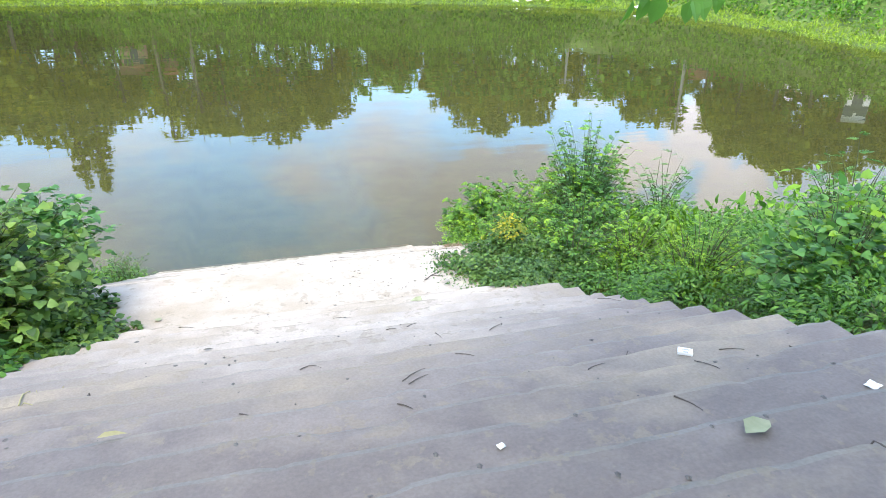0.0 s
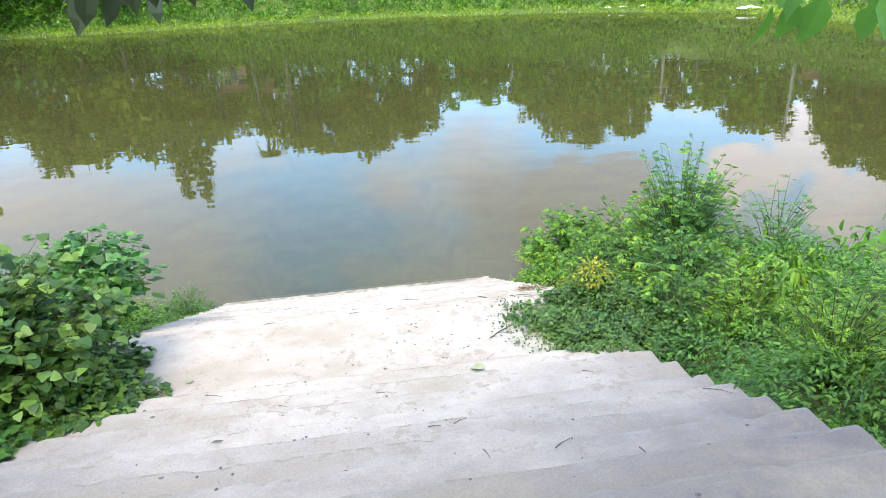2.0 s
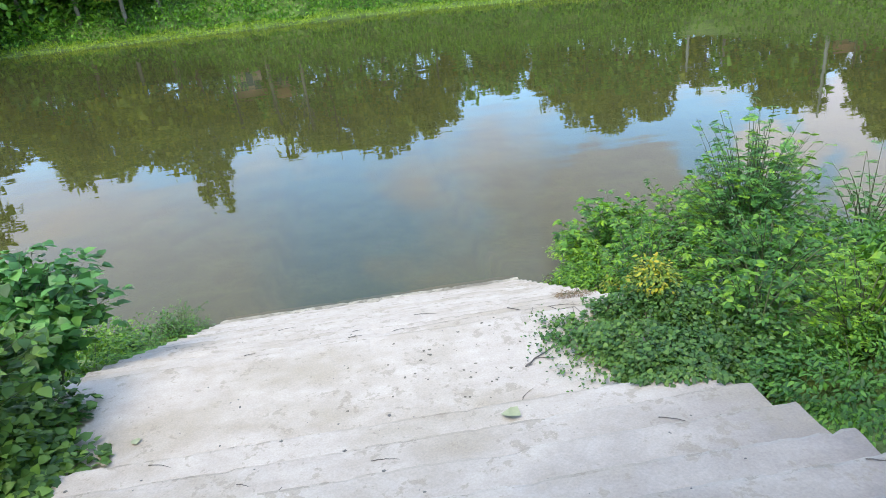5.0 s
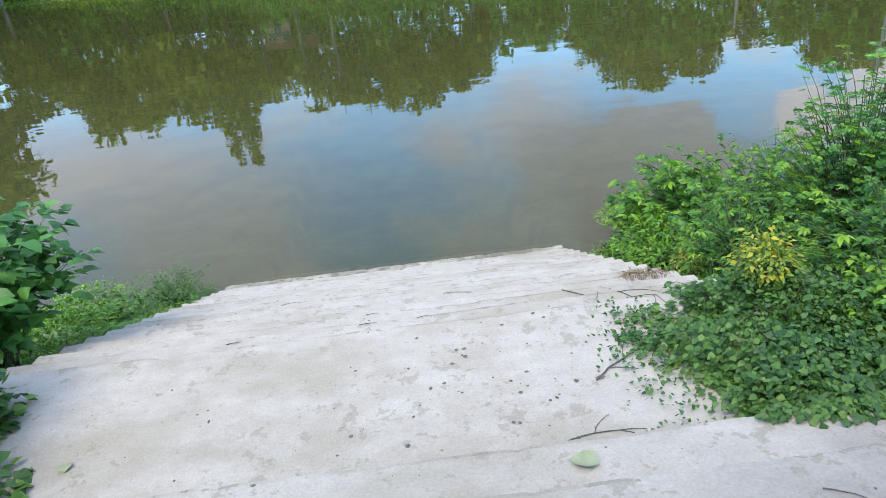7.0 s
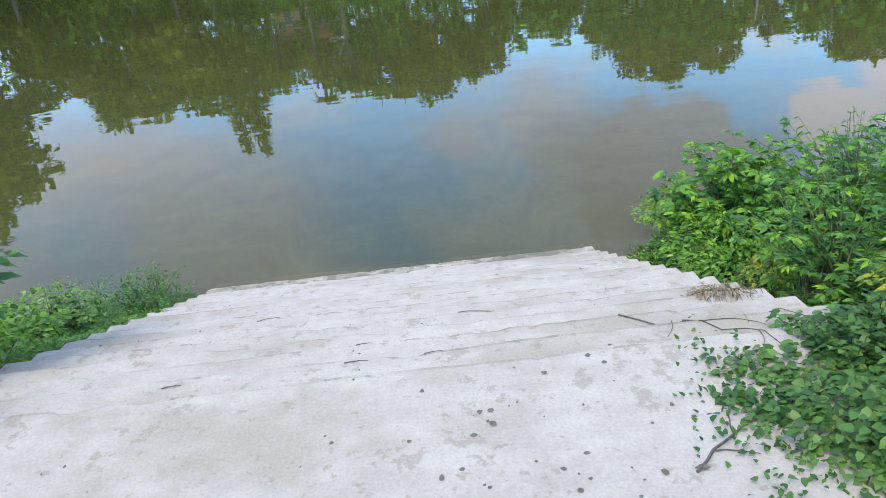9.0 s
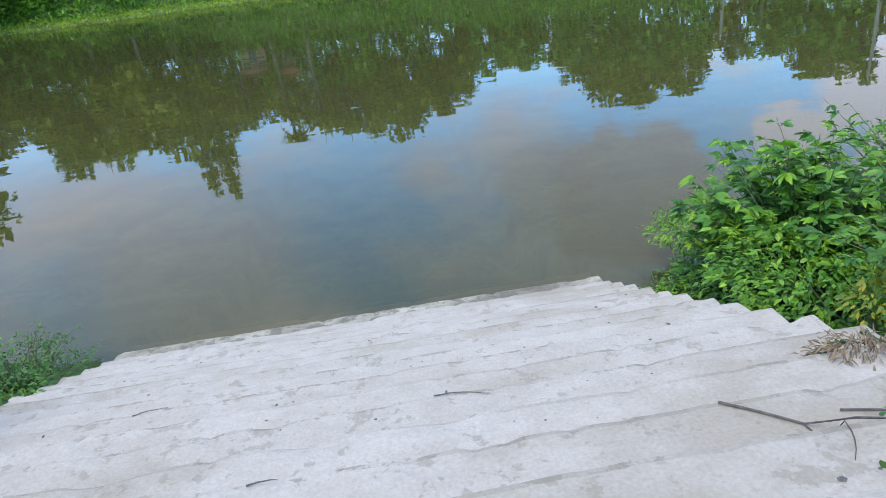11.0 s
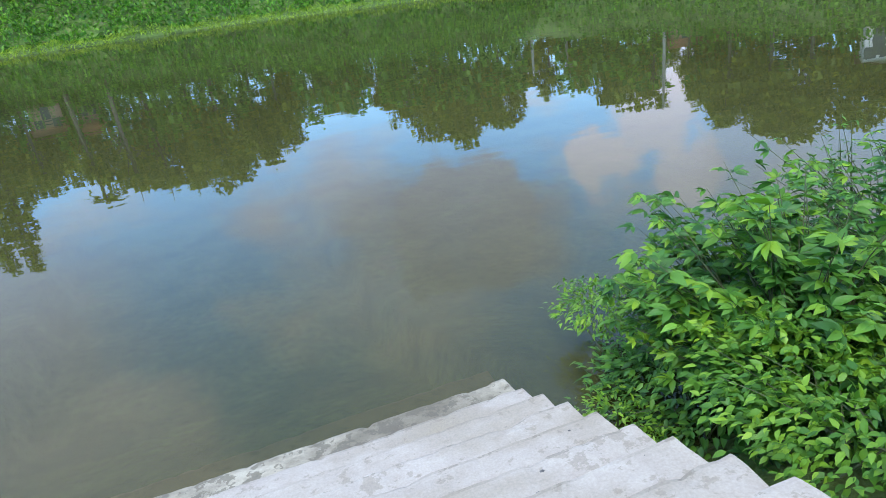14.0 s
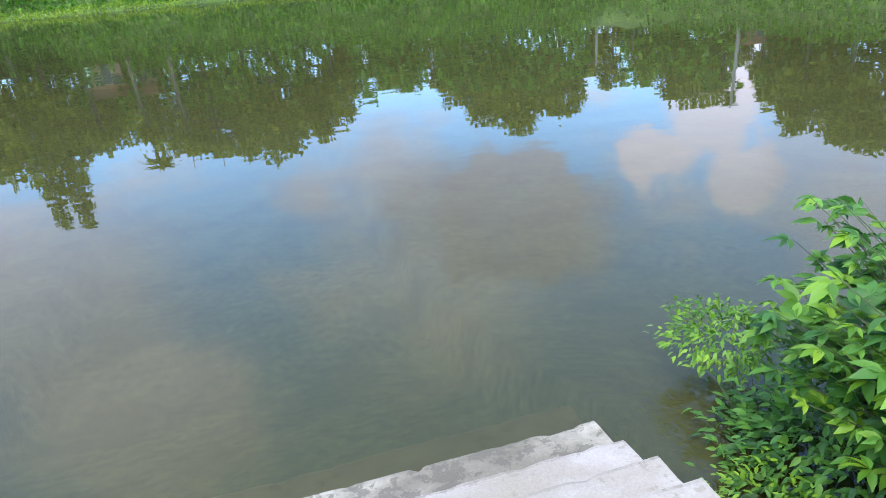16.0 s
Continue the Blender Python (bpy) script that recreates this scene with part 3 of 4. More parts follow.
# --- beside the steps, on the side of the tall shrubs
shrub("waterside_shrub", "leafy green shrub with broad fresh leaves leaning over the pond", (6.0, 13.0, 0.3), (6.08, 13.45, 1.05), (1.0, 1.45, 1.02), 210, 10, 0.135, 0.46, M_GREEN, single=280, droop=0.35, shoots=0.06, leaflets=5, fresh=M_LIGHT)
shrub("waterside_shrub", "dense dark green shrub rooted at the water's edge", (7.6, 13.3, 0.35), (7.6, 13.9, 1.05), (1.3, 1.3, 1.1), 140, 8, 0.11, 0.42, M_GREEN, leaflets=5, fresh=M_LIGHT)
mound("undergrowth", "dark tangle of weeds under the waterside shrub", (5.6, 13.4, 0.0), (5.75, 13.7, 0.0), (0.75, 1.5, 0.75), 2400, 0.10, 0.45, M_GREEN)
shrub("tall_shrub", "tall bluish green shrub with slender feathery shoots", (7.3, 11.4, 1.2), (7.35, 11.4, 2.4), (1.15, 1.1, 1.35), 270, 8, 0.078, 0.5, M_BLUE, leaflets=9, feathered=True, fresh=M_LIGHT, shoots=0.3)
shrub("slender_shrub", "thin upright shrub with feathery pale shoots", (8.9, 11.0, 1.5), (8.9, 11.0, 2.4), (0.7, 0.7, 0.8), 34, 7, 0.07, 0.4, M_BLUE, leaflets=9, feathered=True, shoots=0.4)
shrub("leafy_shrub", "bright green leafy shrub beside the lower steps", (5.5, 10.6, 1.75), (5.6, 10.7, 2.15), (0.95, 1.1, 0.62), 90, 8, 0.085, 0.45, M_GREEN, leaflets=5, fresh=M_LIGHT)
shrub("leafy_shrub", "mixed green leafy shrub behind the creeper", (6.3, 9.3, 2.3), (6.3, 9.3, 2.75), (1.1, 1.0, 0.65), 90, 8, 0.085, 0.45, M_GREEN, leaflets=5, fresh=M_LIGHT)
shrub("leafy_weed", "bright broad-leaved weed above the creeper", (5.5, 8.2, 2.5), (5.55, 8.2, 2.95), (0.6, 0.65, 0.5), 50, 8, 0.085, 0.55, M_GREEN, leaflets=3, category="weed", fresh=M_LIGHT)
shrub("leafy_weed", "pale bushy weed among the shrubs", (6.2, 7.7, 2.6), (6.2, 7.7, 3.1), (0.6, 0.6, 0.6), 46, 8, 0.06, 0.5, M_LIGHT, leaflets=7, feathered=True, category="weed")
shrub("drooping_plant", "plant with long drooping bright green leaves", (6.9, 8.1, 2.5), (6.9, 8.1, 3.05), (0.42, 0.42, 0.5), 26, 9, 0.22, 0.24, M_LIGHT, LANCE_V, category="plant", droop=0.8)
mound("creeper", "dark green creeper spilling over the landing edge", (4.5, 8.2, 2.6), (4.68, 8.2, 2.62), (1.2, 1.2, 0.6), 11000, 0.052, 0.75, M_CREEPER, HEART_V, floor=bank_floor, tendrils=26)
mound("yellow_weed", "weed with yellowing leaves above the creeper", (4.68, 8.85, 2.75), (4.74, 8.85, 2.98), (0.29, 0.32, 0.36), 560, 0.055, 0.6, M_YELLOW)
mound("undergrowth", "tangled low undergrowth beside the steps", (5.6, 7.0, 2.7), (5.75, 7.0, 2.7), (1.2, 1.2, 0.6), 6000, 0.062, 0.5, M_GREEN, floor=bank_floor)
mound("undergrowth", "tangled low undergrowth beside the upper steps", (5.5, 5.2, 3.5), (5.65, 5.2, 3.45), (1.1, 1.3, 0.58), 5600, 0.065, 0.48, M_GREEN, floor=bank_floor)
mound("undergrowth", "dense low weeds along the top of the steps", (5.5, 3.2, 4.4), (5.6, 3.2, 4.35), (1.0, 1.3, 0.5), 4000, 0.075, 0.5, M_GREEN, floor=bank_floor)
mound("undergrowth", "low weeds beside the lower steps", (5.3, 12.0, 1.2), (5.4, 12.0, 1.2), (0.85, 1.5, 0.4), 2600, 0.075, 0.55, M_LIGHT, floor=bank_floor)
mound("undergrowth", "thick weeds covering the bank", (7.8, 9.6, 2.0), (8.2, 9.4, 2.2), (1.9, 1.9, 0.6), 6500, 0.085, 0.5, M_GREEN, floor=bank_floor)
mound("undergrowth", "thick fresh weeds covering the bank", (7.9, 6.6, 2.9), (8.1, 6.6, 2.9), (1.8, 1.9, 0.75), 6500, 0.085, 0.5, M_GREEN, floor=bank_floor)
shrub("feathery_shrub", "feathery green shrub growing beside the upper steps", (5.9, 5.9, 3.1), (5.95, 5.9, 3.75), (0.75, 0.7, 0.6), 70, 8, 0.055, 0.38, M_LIGHT, leaflets=9, feathered=True, shoots=0.3)
shrub("broadleaf_shrub", "broad-leaved green shrub beside the upper steps", (6.2, 4.4, 3.7), (6.2, 4.4, 4.4), (0.8, 0.75, 0.7), 70, 9, 0.11, 0.7, M_BLUE, HEART_V, fresh=M_LIGHT)
shrub("feathery_shrub", "slender tall shrub with small leaves", (7.2, 5.2, 3.5), (7.2, 5.2, 4.4), (0.7, 0.7, 0.8), 60, 8, 0.06, 0.38, M_BLUE, leaflets=9, feathered=True, shoots=0.35)
mound("water_weed", "low yellowish green weed hanging over the water", (5.6, 14.5, 0.0), (5.83, 15.15, 0.36), (0.55, 0.7, 0.28), 1200, 0.065, 0.45, M_LIGHT)
mound("water_weed", "small pale weeds at the foot of the steps", (4.95, 13.7, 0.2), (5.0, 13.6, 0.25), (0.33, 0.7, 0.35), 520, 0.06, 0.45, M_LIGHT)
mound("yellow_weed", "small weed with yellow-green leaves", (5.3, 11.3, 1.4), (5.3, 11.3, 1.6), (0.25, 0.25, 0.3), 260, 0.06, 0.5, M_YELLOW)

mound("creeper", "leafy creeper hanging over the end of the steps", (4.6, 7.5, 2.7), (4.6, 7.55, 2.75), (0.85, 0.5, 0.42), 4600, 0.054, 0.7, M_CREEPER, HEART_V, floor=bank_floor)
shrub("upright_weed", "tall weed with a dry seed head above the waterside shrub", (8.0, 14.2, 0.3), (8.1, 14.6, 1.5), (0.35, 0.5, 0.55), 14, 8, 0.07, 0.3, M_GREEN, category="weed")
mound("dry_weed", "small tuft of dry brown weed on a step", (4.25, 10.2, 2.2), (4.3, 10.2, 2.16), (0.34, 0.2, 0.10), 460, 0.05, 0.2, M_DRY, floor=bank_floor)

# --- on the other side
mound("creeper", "green ivy-like creeper covering the landing corner", (-1.4, 7.6, 2.7), (-1.62, 7.5, 2.75), (1.08, 1.5, 0.62), 6400, 0.098, 0.85, M_VINE, HEART_V, floor=bank_floor, tendrils=20)
shrub("vine_shrub", "dense shrub overgrown with broad heart-shaped leaves", (-2.4, 7.6, 2.6), (-2.05, 7.65, 3.65), (1.2, 1.2, 1.0), 250, 11, 0.115, 0.9, M_VINE, HEART_V, droop=0.5)
shrub("broadleaf_shrub", "shrub with rounded dark green leaves", (-2.3, 10.3, 2.0), (-2.1, 10.4, 2.9), (0.8, 0.85, 0.75), 95, 9, 0.15, 0.9, M_BLUE, HEART_V, droop=0.5)
mound("undergrowth", "low green weeds along the lower steps", (-2.1, 10.9, 1.6), (-2.3, 10.9, 1.6), (0.85, 1.6, 0.4), 2600, 0.075, 0.6, M_LIGHT, floor=bank_floor)
mound("undergrowth", "thin weeds at the water's edge", (-2.1, 13.2, 0.4), (-2.15, 13.2, 0.5), (0.75, 1.7, 0.5), 2200, 0.06, 0.5, M_GREEN, floor=bank_floor)
mound("undergrowth", "thin weeds and dry stalks at the water's edge", (-2.0, 14.5, 0.1), (-2.1, 14.5, 0.1), (0.65, 0.75, 0.3), 900, 0.055, 0.45, M_GREEN)
shrub("waterside_weed", "scraggly weeds with thin stalks at the water's edge", (-1.9, 13.9, 0.15), (-1.9, 14.0, 0.5), (0.55, 0.95, 0.42), 60, 6, 0.055, 0.5, M_CREEPER, category="weed", shoots=0.4)
shrub("waterside_weed", "low broad-leaved weed at the water's edge", (-2.7, 13.0, 0.5), (-2.7, 13.0, 0.95), (0.5, 0.5, 0.4), 30, 6, 0.10, 0.8, M_VINE, HEART_V, category="weed")
mound("undergrowth", "weeds trailing into the pond", (-3.4, 13.8, 0.4), (-3.5, 13.8, 0.4), (1.1, 1.4, 0.4), 1500, 0.07, 0.5, M_LIGHT, floor=bank_floor)
mound("undergrowth", "dense weeds on the bank", (-4.0, 9.0, 2.3), (-4.2, 9.5, 2.3), (1.7, 2.6, 0.8), 3600, 0.12, 0.6, M_GREEN, floor=bank_floor)
mound("undergrowth", "weeds beside the upper steps", (-2.4, 5.6, 3.2), (-2.3, 5.8, 3.2), (1.15, 1.45, 0.75), 3600, 0.10, 0.7, M_GREEN, HEART_V, floor=bank_floor)

# --- ground cover further along the near bank
for side, x0, x1 in (("a", 9.0, 34.0), ("b", -34.0, -5.0)):
    n = 5000
    px, py = rng.uniform(x0, x1, n), rng.uniform(1.0, 15.3, n)
    pz = np.array([ground_z(a, b) for a, b in zip(px, py)]) + rng.gamma(2.0, 0.14, n)
    pts = np.stack([px, py, pz], 1)
    me = scatter_mesh("weeds", pts, np.tile((0, 0, 0.5), (n, 1)), 0.26, 0.5, M_BANK, spread=0.8)
    tagged(new("bank_weeds", me), "rank green weeds covering the near bank", "weeds", kind="stuff")

# ---------------------------------------------------------------- tree over the top of the steps
def limb(path, r0, r1, sides=8):
    n = len(path)
    return tube(path, [r0 + (r1 - r0) * i / (n - 1) for i in range(n)], sides)


shade_tree = thing("shade_tree", -4.2, -2.2, 5.5, "large leafy tree shading the top of the steps", "tree")
trunk = [limb([(0, 0, -0.2), (0.15, 0.1, 1.2), (0.3, 0.3, 2.6), (0.7, 0.5, 3.8)], 0.32, 0.2)]
for tip in ((9.5, 3.2, 4.6), (6.5, 5.6, 3.6), (5.2, 6.4, 2.7), (3.4, 1.5, 5.6), (-2.5, 2.0, 5.2), (8.5, -1.0, 5.0), (2.0, -3.0, 5.5)):
    b, t = np.array((0.3, 0.3, 2.4)), np.array(tip)
    trunk.append(limb([tuple(b + (t - b) * f + np.array((0, 0, 0.9 * math.sin(math.pi * f)))) for f in (0, .3, .6, .85, 1)], 0.12, 0.02, 6))
v, f = join(trunk)
part("trunk", mesh_from("trunk", v, f, M_BARK), M_BARK, shade_tree)
n = 5200
pts = np.stack([rng.uniform(-5, 12.5, n), rng.uniform(-5.5, 5.2, n), rng.uniform(3.4, 6.4, n)], 1)
pts = np.concatenate([pts, np.stack([rng.uniform(4.5, 12.5, 3200), rng.uniform(-4.5, 4.5, 3200), rng.uniform(3.8, 6.2, 3200)], 1)])
keep = np.array([nz(*(p * 0.45)) + 0.25 * nz(*(p * 1.4)) > -0.12 for p in pts])
pts = pts[keep & (pts[:, 2] - 3.2 > 0.10 * np.maximum(0, pts[:, 1]))]
part("crown", scatter_mesh("crown", pts, np.tile((0, 0, 0.1), (len(pts), 1)), 0.34, 0.5, M_TREE, droop=0.4, spread=0.8), M_TREE, shade_tree)["kind"] = "stuff"


def hanging_spray(x, y, z, label, mat, count, size, spread, attach):
    """A thin twig hanging from a limb, with a few large leaves."""
    tw = thing("hanging_branch", x, y, z, label, "branch")
    a = np.array(attach) - np.array((x, y, z))
    path = [tuple(a * f + np.array((0, 0, 0.25 * math.sin(math.pi * f)))) for f in (1, .7, .4, .15, 0)]
    v, f = limb(path, 0.02, 0.005, 5)
    part("twig", mesh_from("twig", v, f, M_BARK), M_BARK, tw)
    for _ in range(count):
        p = np.array((rng.uniform(-spread, spread), rng.uniform(-0.12, 0.12), rng.uniform(0.0, 0.16)))
        d = np.array((p[0] * 1.2, rng.normal(0, .3), -1.0))
        L = size * rng.uniform(0.75, 1.2)
        v, f = leaves([p], [d], [(rng.normal(0, .6), -1, 0.5)], [L], [L * 0.62])
        part("leaf", mesh_from("leaf", v, f, mat), mat, tw)
    return tw


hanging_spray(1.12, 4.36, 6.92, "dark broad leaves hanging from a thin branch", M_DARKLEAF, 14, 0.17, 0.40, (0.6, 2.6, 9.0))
hanging_spray(3.52, 3.62, 6.80, "green leaves hanging from a thin branch", M_GREEN, 13, 0.17, 0.24, (4.0, 2.4, 9.0))

# ---------------------------------------------------------------- far bank
def shore_points(count, lo, hi, x0, x1, y0, y1):
    out = []
    while len(out) < count:
        x, y = rng.uniform(x0, x1), rng.uniform(y0, y1)
        d = pond_dist(x, y)
        if lo < d < hi and not (y < 16 and x < 40):
            out.append((x, y, d))
    return np.array(out)


def bank_cover(name, label, count, lo, hi, size, ratio, mat, h, box, shape=LEAF_V, lean=0.5):
    q = shore_points(count, lo, hi, *box)
    clump = np.array([max(0.1, 0.8 + 1.9 * nz(a, b, 2, 0.35) + 1.0 * nz(a, b, 7, 1.1)) for a, b, _ in q])
    z = np.array([ground_z(a, b) for a, b, _ in q]) + rng.uniform(0, 1, count) * h * clump
    pts = np.stack([q[:, 0], q[:, 1], z], 1)
    me = scatter_mesh(name, pts, np.tile((0, 0, lean), (count, 1)), size, ratio, mat, shape, 0.1, 0.75)
    return tagged(new(name, me), label, "plants", kind="stuff")


FAR_BOX, RIGHT_BOX = (-75, 42, 74, 112), (36, 72, 18, 82)
bank_cover("shore_grass", "bright grass fringing the far shore", 12000, -1.4, 3.2, 0.42, 0.3, M_GRASS, 0.4, FAR_BOX, lean=0.5)
bank_cover("shore_grass", "bright grass fringing the shore", 9000, -1.2, 4.0, 0.40, 0.3, M_GRASS, 0.4, RIGHT_BOX, lean=0.5)
bank_cover("bank_plants", "broad-leaved plants covering the far bank", 42000, 2.0, 14, 0.44, 0.65, M_BANK, 2.2, FAR_BOX)
bank_cover("bank_plants", "low leafy plants covering the bank", 15000, 3.0, 15, 0.42, 0.65, M_BANK, 1.1, RIGHT_BOX)


def tree(kind, label, height, radius, count, clump):
    """A tree: tapered trunk, limbs and a crown of many leaf clumps with gaps."""
    t = thing("tree", 0, 0, 0, label, "tree", "trees behind the far bank")
    pieces = [limb([(0, 0, -1), (0.1, 0.05, height * .3), (0.0, 0.2, height * .65), (0.1, 0.1, height * .96)], height * 0.017 + 0.06, 0.04, 7)]
    blobs = []
    if kind == "cone":
        for i in range(26):
            f = i / 25
            a = i * 2.4
            r = radius * (1.05 - f) * 0.75
            blobs.append(((math.cos(a) * r, math.sin(a) * r, height * (0.22 + 0.78 * f)), radius * (0.5 - 0.33 * f)))
    elif kind == "sparse":
        for i in range(15):
            a, r = i * 2.4, radius * rng.uniform(0.2, 0.95)
            blobs.append(((math.cos(a) * r, math.sin(a) * r, height * rng.uniform(0.55, 0.98)), radius * rng.uniform(0.2, 0.36)))
    else:
        for i in range(22):
            a, r = i * 2.4, radius * math.sqrt(rng.uniform(0, 1)) * 0.8
            zf = rng.uniform(0.35, 0.95)
            r *= math.sin(math.pi * min(1, (zf - 0.2) / 0.85)) ** 0.6
            blobs.append(((math.cos(a) * r, math.sin(a) * r, height * zf), radius * rng.uniform(0.28, 0.46)))
    for (x, y, z), _ in blobs:
        z0 = z * rng.uniform(0.55, 0.75)
        pieces.append(limb([(0, 0.1, z0), (x * 0.5, y * 0.5, (z0 + z) / 2 + 0.2), (x, y, z)], 0.09, 0.02, 5))
    v, f = join(pieces)
    part("trunk", mesh_from("trunk", v, f, M_BARK), M_BARK, t)
    pts, out = [], []
    w = np.array([b[1] ** 2 for b in blobs])
    for i in rng.choice(len(blobs), count, p=w / w.sum()):
        c, r = blobs[i]
        u = rng.normal(0, 1, 3)
        u /= np.linalg.norm(u)
        pts.append(np.array(c) + u * r * rng.uniform(0.35, 1.1) * np.array((1, 1, 0.8)))
        out.append(u)
    part("crown", scatter_mesh("crown", np.array(pts), np.array(out), clump, 0.75, M_TREE, droop=0.2, spread=0.5), M_TREE, t)["kind"] = "stuff"
    return t


KINDS = [tree("broad", "broad dense green tree on the far bank", 17, 6.2, 2600, 1.1),
         tree("broad", "tall rounded green tree on the far bank", 19, 5.2, 2400, 1.05),
         tree("cone", "tall narrow pointed tree on the far bank", 24, 3.6, 2000, 0.9),
         tree("sparse", "thin tree with a gappy crown on the far bank", 16, 4.0, 900, 0.85),
         tree("sparse", "slender tree with small tufts of leaves", 13, 2.8, 520, 0.8)]
# azimuth from the top of the steps, distance, kind, scale
TREES = [(-44, 104, 0, 1.23), (-36.5, 97, 0, 1.85), (-31.4, 98, 1, 1.32), (-35, 94, 0, 1.5), (-26.5, 99, 1, 0.72), (-23, 103, 0, 0.86), (-19.5, 100, 1, 0.78),
         (-16.5, 97, 0, 0.86), (-14.0, 98, 2, 0.86), (-12.6, 101, 2, 0.86), (-10.2, 101, 3, 0.73), (-7.2, 99, 4, 0.91), (-4.6, 98, 3, 0.98), (-2.6, 104, 3, 0.97),
         (0.2, 104, 1, 0.76), (2.0, 101, 0, 0.8), (4.6, 103, 1, 0.67), (6.4, 104, 0, 0.63), (9.4, 104, 3, 0.4), (12.0, 106, 0, 0.45), (14.6, 106, 3, 0.57),
         (16.4, 104, 3, 0.72), (18.6, 106, 0, 0.77), (20.9, 108, 0, 0.86), (23.6, 105, 1, 0.7), (25.4, 108, 4, 0.62), (27.6, 108, 4, 0.73), (29.8, 104, 0, 0.46),
         (32.2, 103, 1, 0.56), (35.0, 100, 4, 0.8), (37.4, 97, 3, 0.42), (40.0, 94, 0, 0.66), (42.6, 92, 1, 0.68), (45.0, 90, 0, 0.72), (48.0, 88, 1, 0.6),
         (51.0, 86, 3, 0.6), (54.0, 84, 0, 0.55), (58.0, 82, 0, 0.6), (63.0, 80, 1, 0.65), (-50, 110, 0, 1.28), (-57, 112, 1, 1.28), (-20.8, 108, 3, 0.9),
         (-8.8, 109, 0, 0.51), (8.0, 110, 0, 0.43), (38.8, 104, 0, 0.62), (33.6, 108, 0, 0.68), (-10.6, 106, 0, 0.63), (-7.0, 107, 1, 0.57), (-3.4, 107, 0, 0.64),
         (-1.2, 108, 1, 0.61), (10.5, 109, 0, 0.43), (15.4, 109, 0, 0.52), (26.4, 110, 0, 0.48), (36.2, 104, 1, 0.32), (50.0, 92, 0, 0.52)]
used = set()
for az, dist, kind, sc in TREES:
    x, y = 1.2 + dist * math.sin(radians(az)), 0.2 + dist * math.cos(radians(az))
    m = pose(x, y, ground_z(x, y), 0, 0, rng.uniform(0, 360)) @ Matrix.Diagonal((sc, sc, sc, 1))
    if kind not in used:
        used.add(kind)
        KINDS[kind].matrix_world = m
    else:
        c = copy_thing(KINDS[kind], pose(0, 0, 0))
        c.matrix_world = m

# hedge row that closes the view between the trunks
hp = []
for az in np.arange(-62, 68, 0.006):
    if nz(az, 0, 4, 0.35) < -0.3 or 36.0 < az < 37.4:
        continue
    d = 101.5 + rng.uniform(-3, 5) - 0.25 * max(0, az - 25)
    x, y = 1.2 + d * math.sin(radians(az)), 0.2 + d * math.cos(radians(az))
    hp.append((x, y, ground_z(x, y) + rng.uniform(0, 1) * (7.0 + 4.0 * nz(az, 3, 0, 0.3))))
hp = np.array(hp)
me = scatter_mesh("hedge", hp, np.tile((0, -0.3, 0.4), (len(hp), 1)), 1.0, 0.7, M_BANK, spread=0.7)
tagged(new("hedge", me), "dense bushes between the trees on the far bank", "bushes", kind="stuff")

# thicket behind the front row of trees, with gaps where the sky comes down between the crowns
tp = []
for az in np.arange(-62, 66, 0.0075):
    top = float(np.interp(az, (-62, -30, -28, -10, -8.6, -5, 6, 7.6, 8.9, 12, 15, 16.5, 25, 27, 28.5, 31, 35, 36.4, 37.4, 39, 46, 60), (20, 20, 8, 13, 6, 12, 10, 2, 2, 4, 4, 10, 10, 3, 3, 8, 8, 1, 1, 9, 9, 8)))
    d = 108.0 + rng.uniform(-2, 5) - 0.5 * max(0, az - 25)
    x, y = 1.2 + d * math.sin(radians(az)), 0.2 + d * math.cos(radians(az))
    tp.append((x, y, ground_z(x, y) + rng.uniform(0, 1) * top * (0.85 + 0.5 * nz(az, 1, 0, 0.5))))
tp = np.array(tp)
me = scatter_mesh("thicket", tp, np.tile((0, -0.3, 0.3), (len(tp), 1)), 1.1, 0.75, M_TREE, spread=0.7)
tagged(new("thicket", me), "dark olive thicket behind the trees of the far bank", "bushes", kind="stuff")

# houses, poles and a palm behind the bank
M_PINK = plain("pink_plaster", (0.30, 0.19, 0.15), (0.38, 0.25, 0.2), 2, 0.9)
M_WHITE = plain("white_plaster", (0.62, 0.58, 0.55), (0.75, 0.71, 0.68), 2, 0.9)
M_ROOF = plain("rusty_roof", (0.16, 0.08, 0.05), (0.28, 0.13, 0.08), 3, 0.8)
M_DARK = plain("dark_opening", (0.02, 0.02, 0.025), (0.04, 0.04, 0.045), 3, 0.3)
M_POLE = plain("concrete_pole", (0.22, 0.21, 0.19), (0.3, 0.29, 0.26), 6, 0.9)


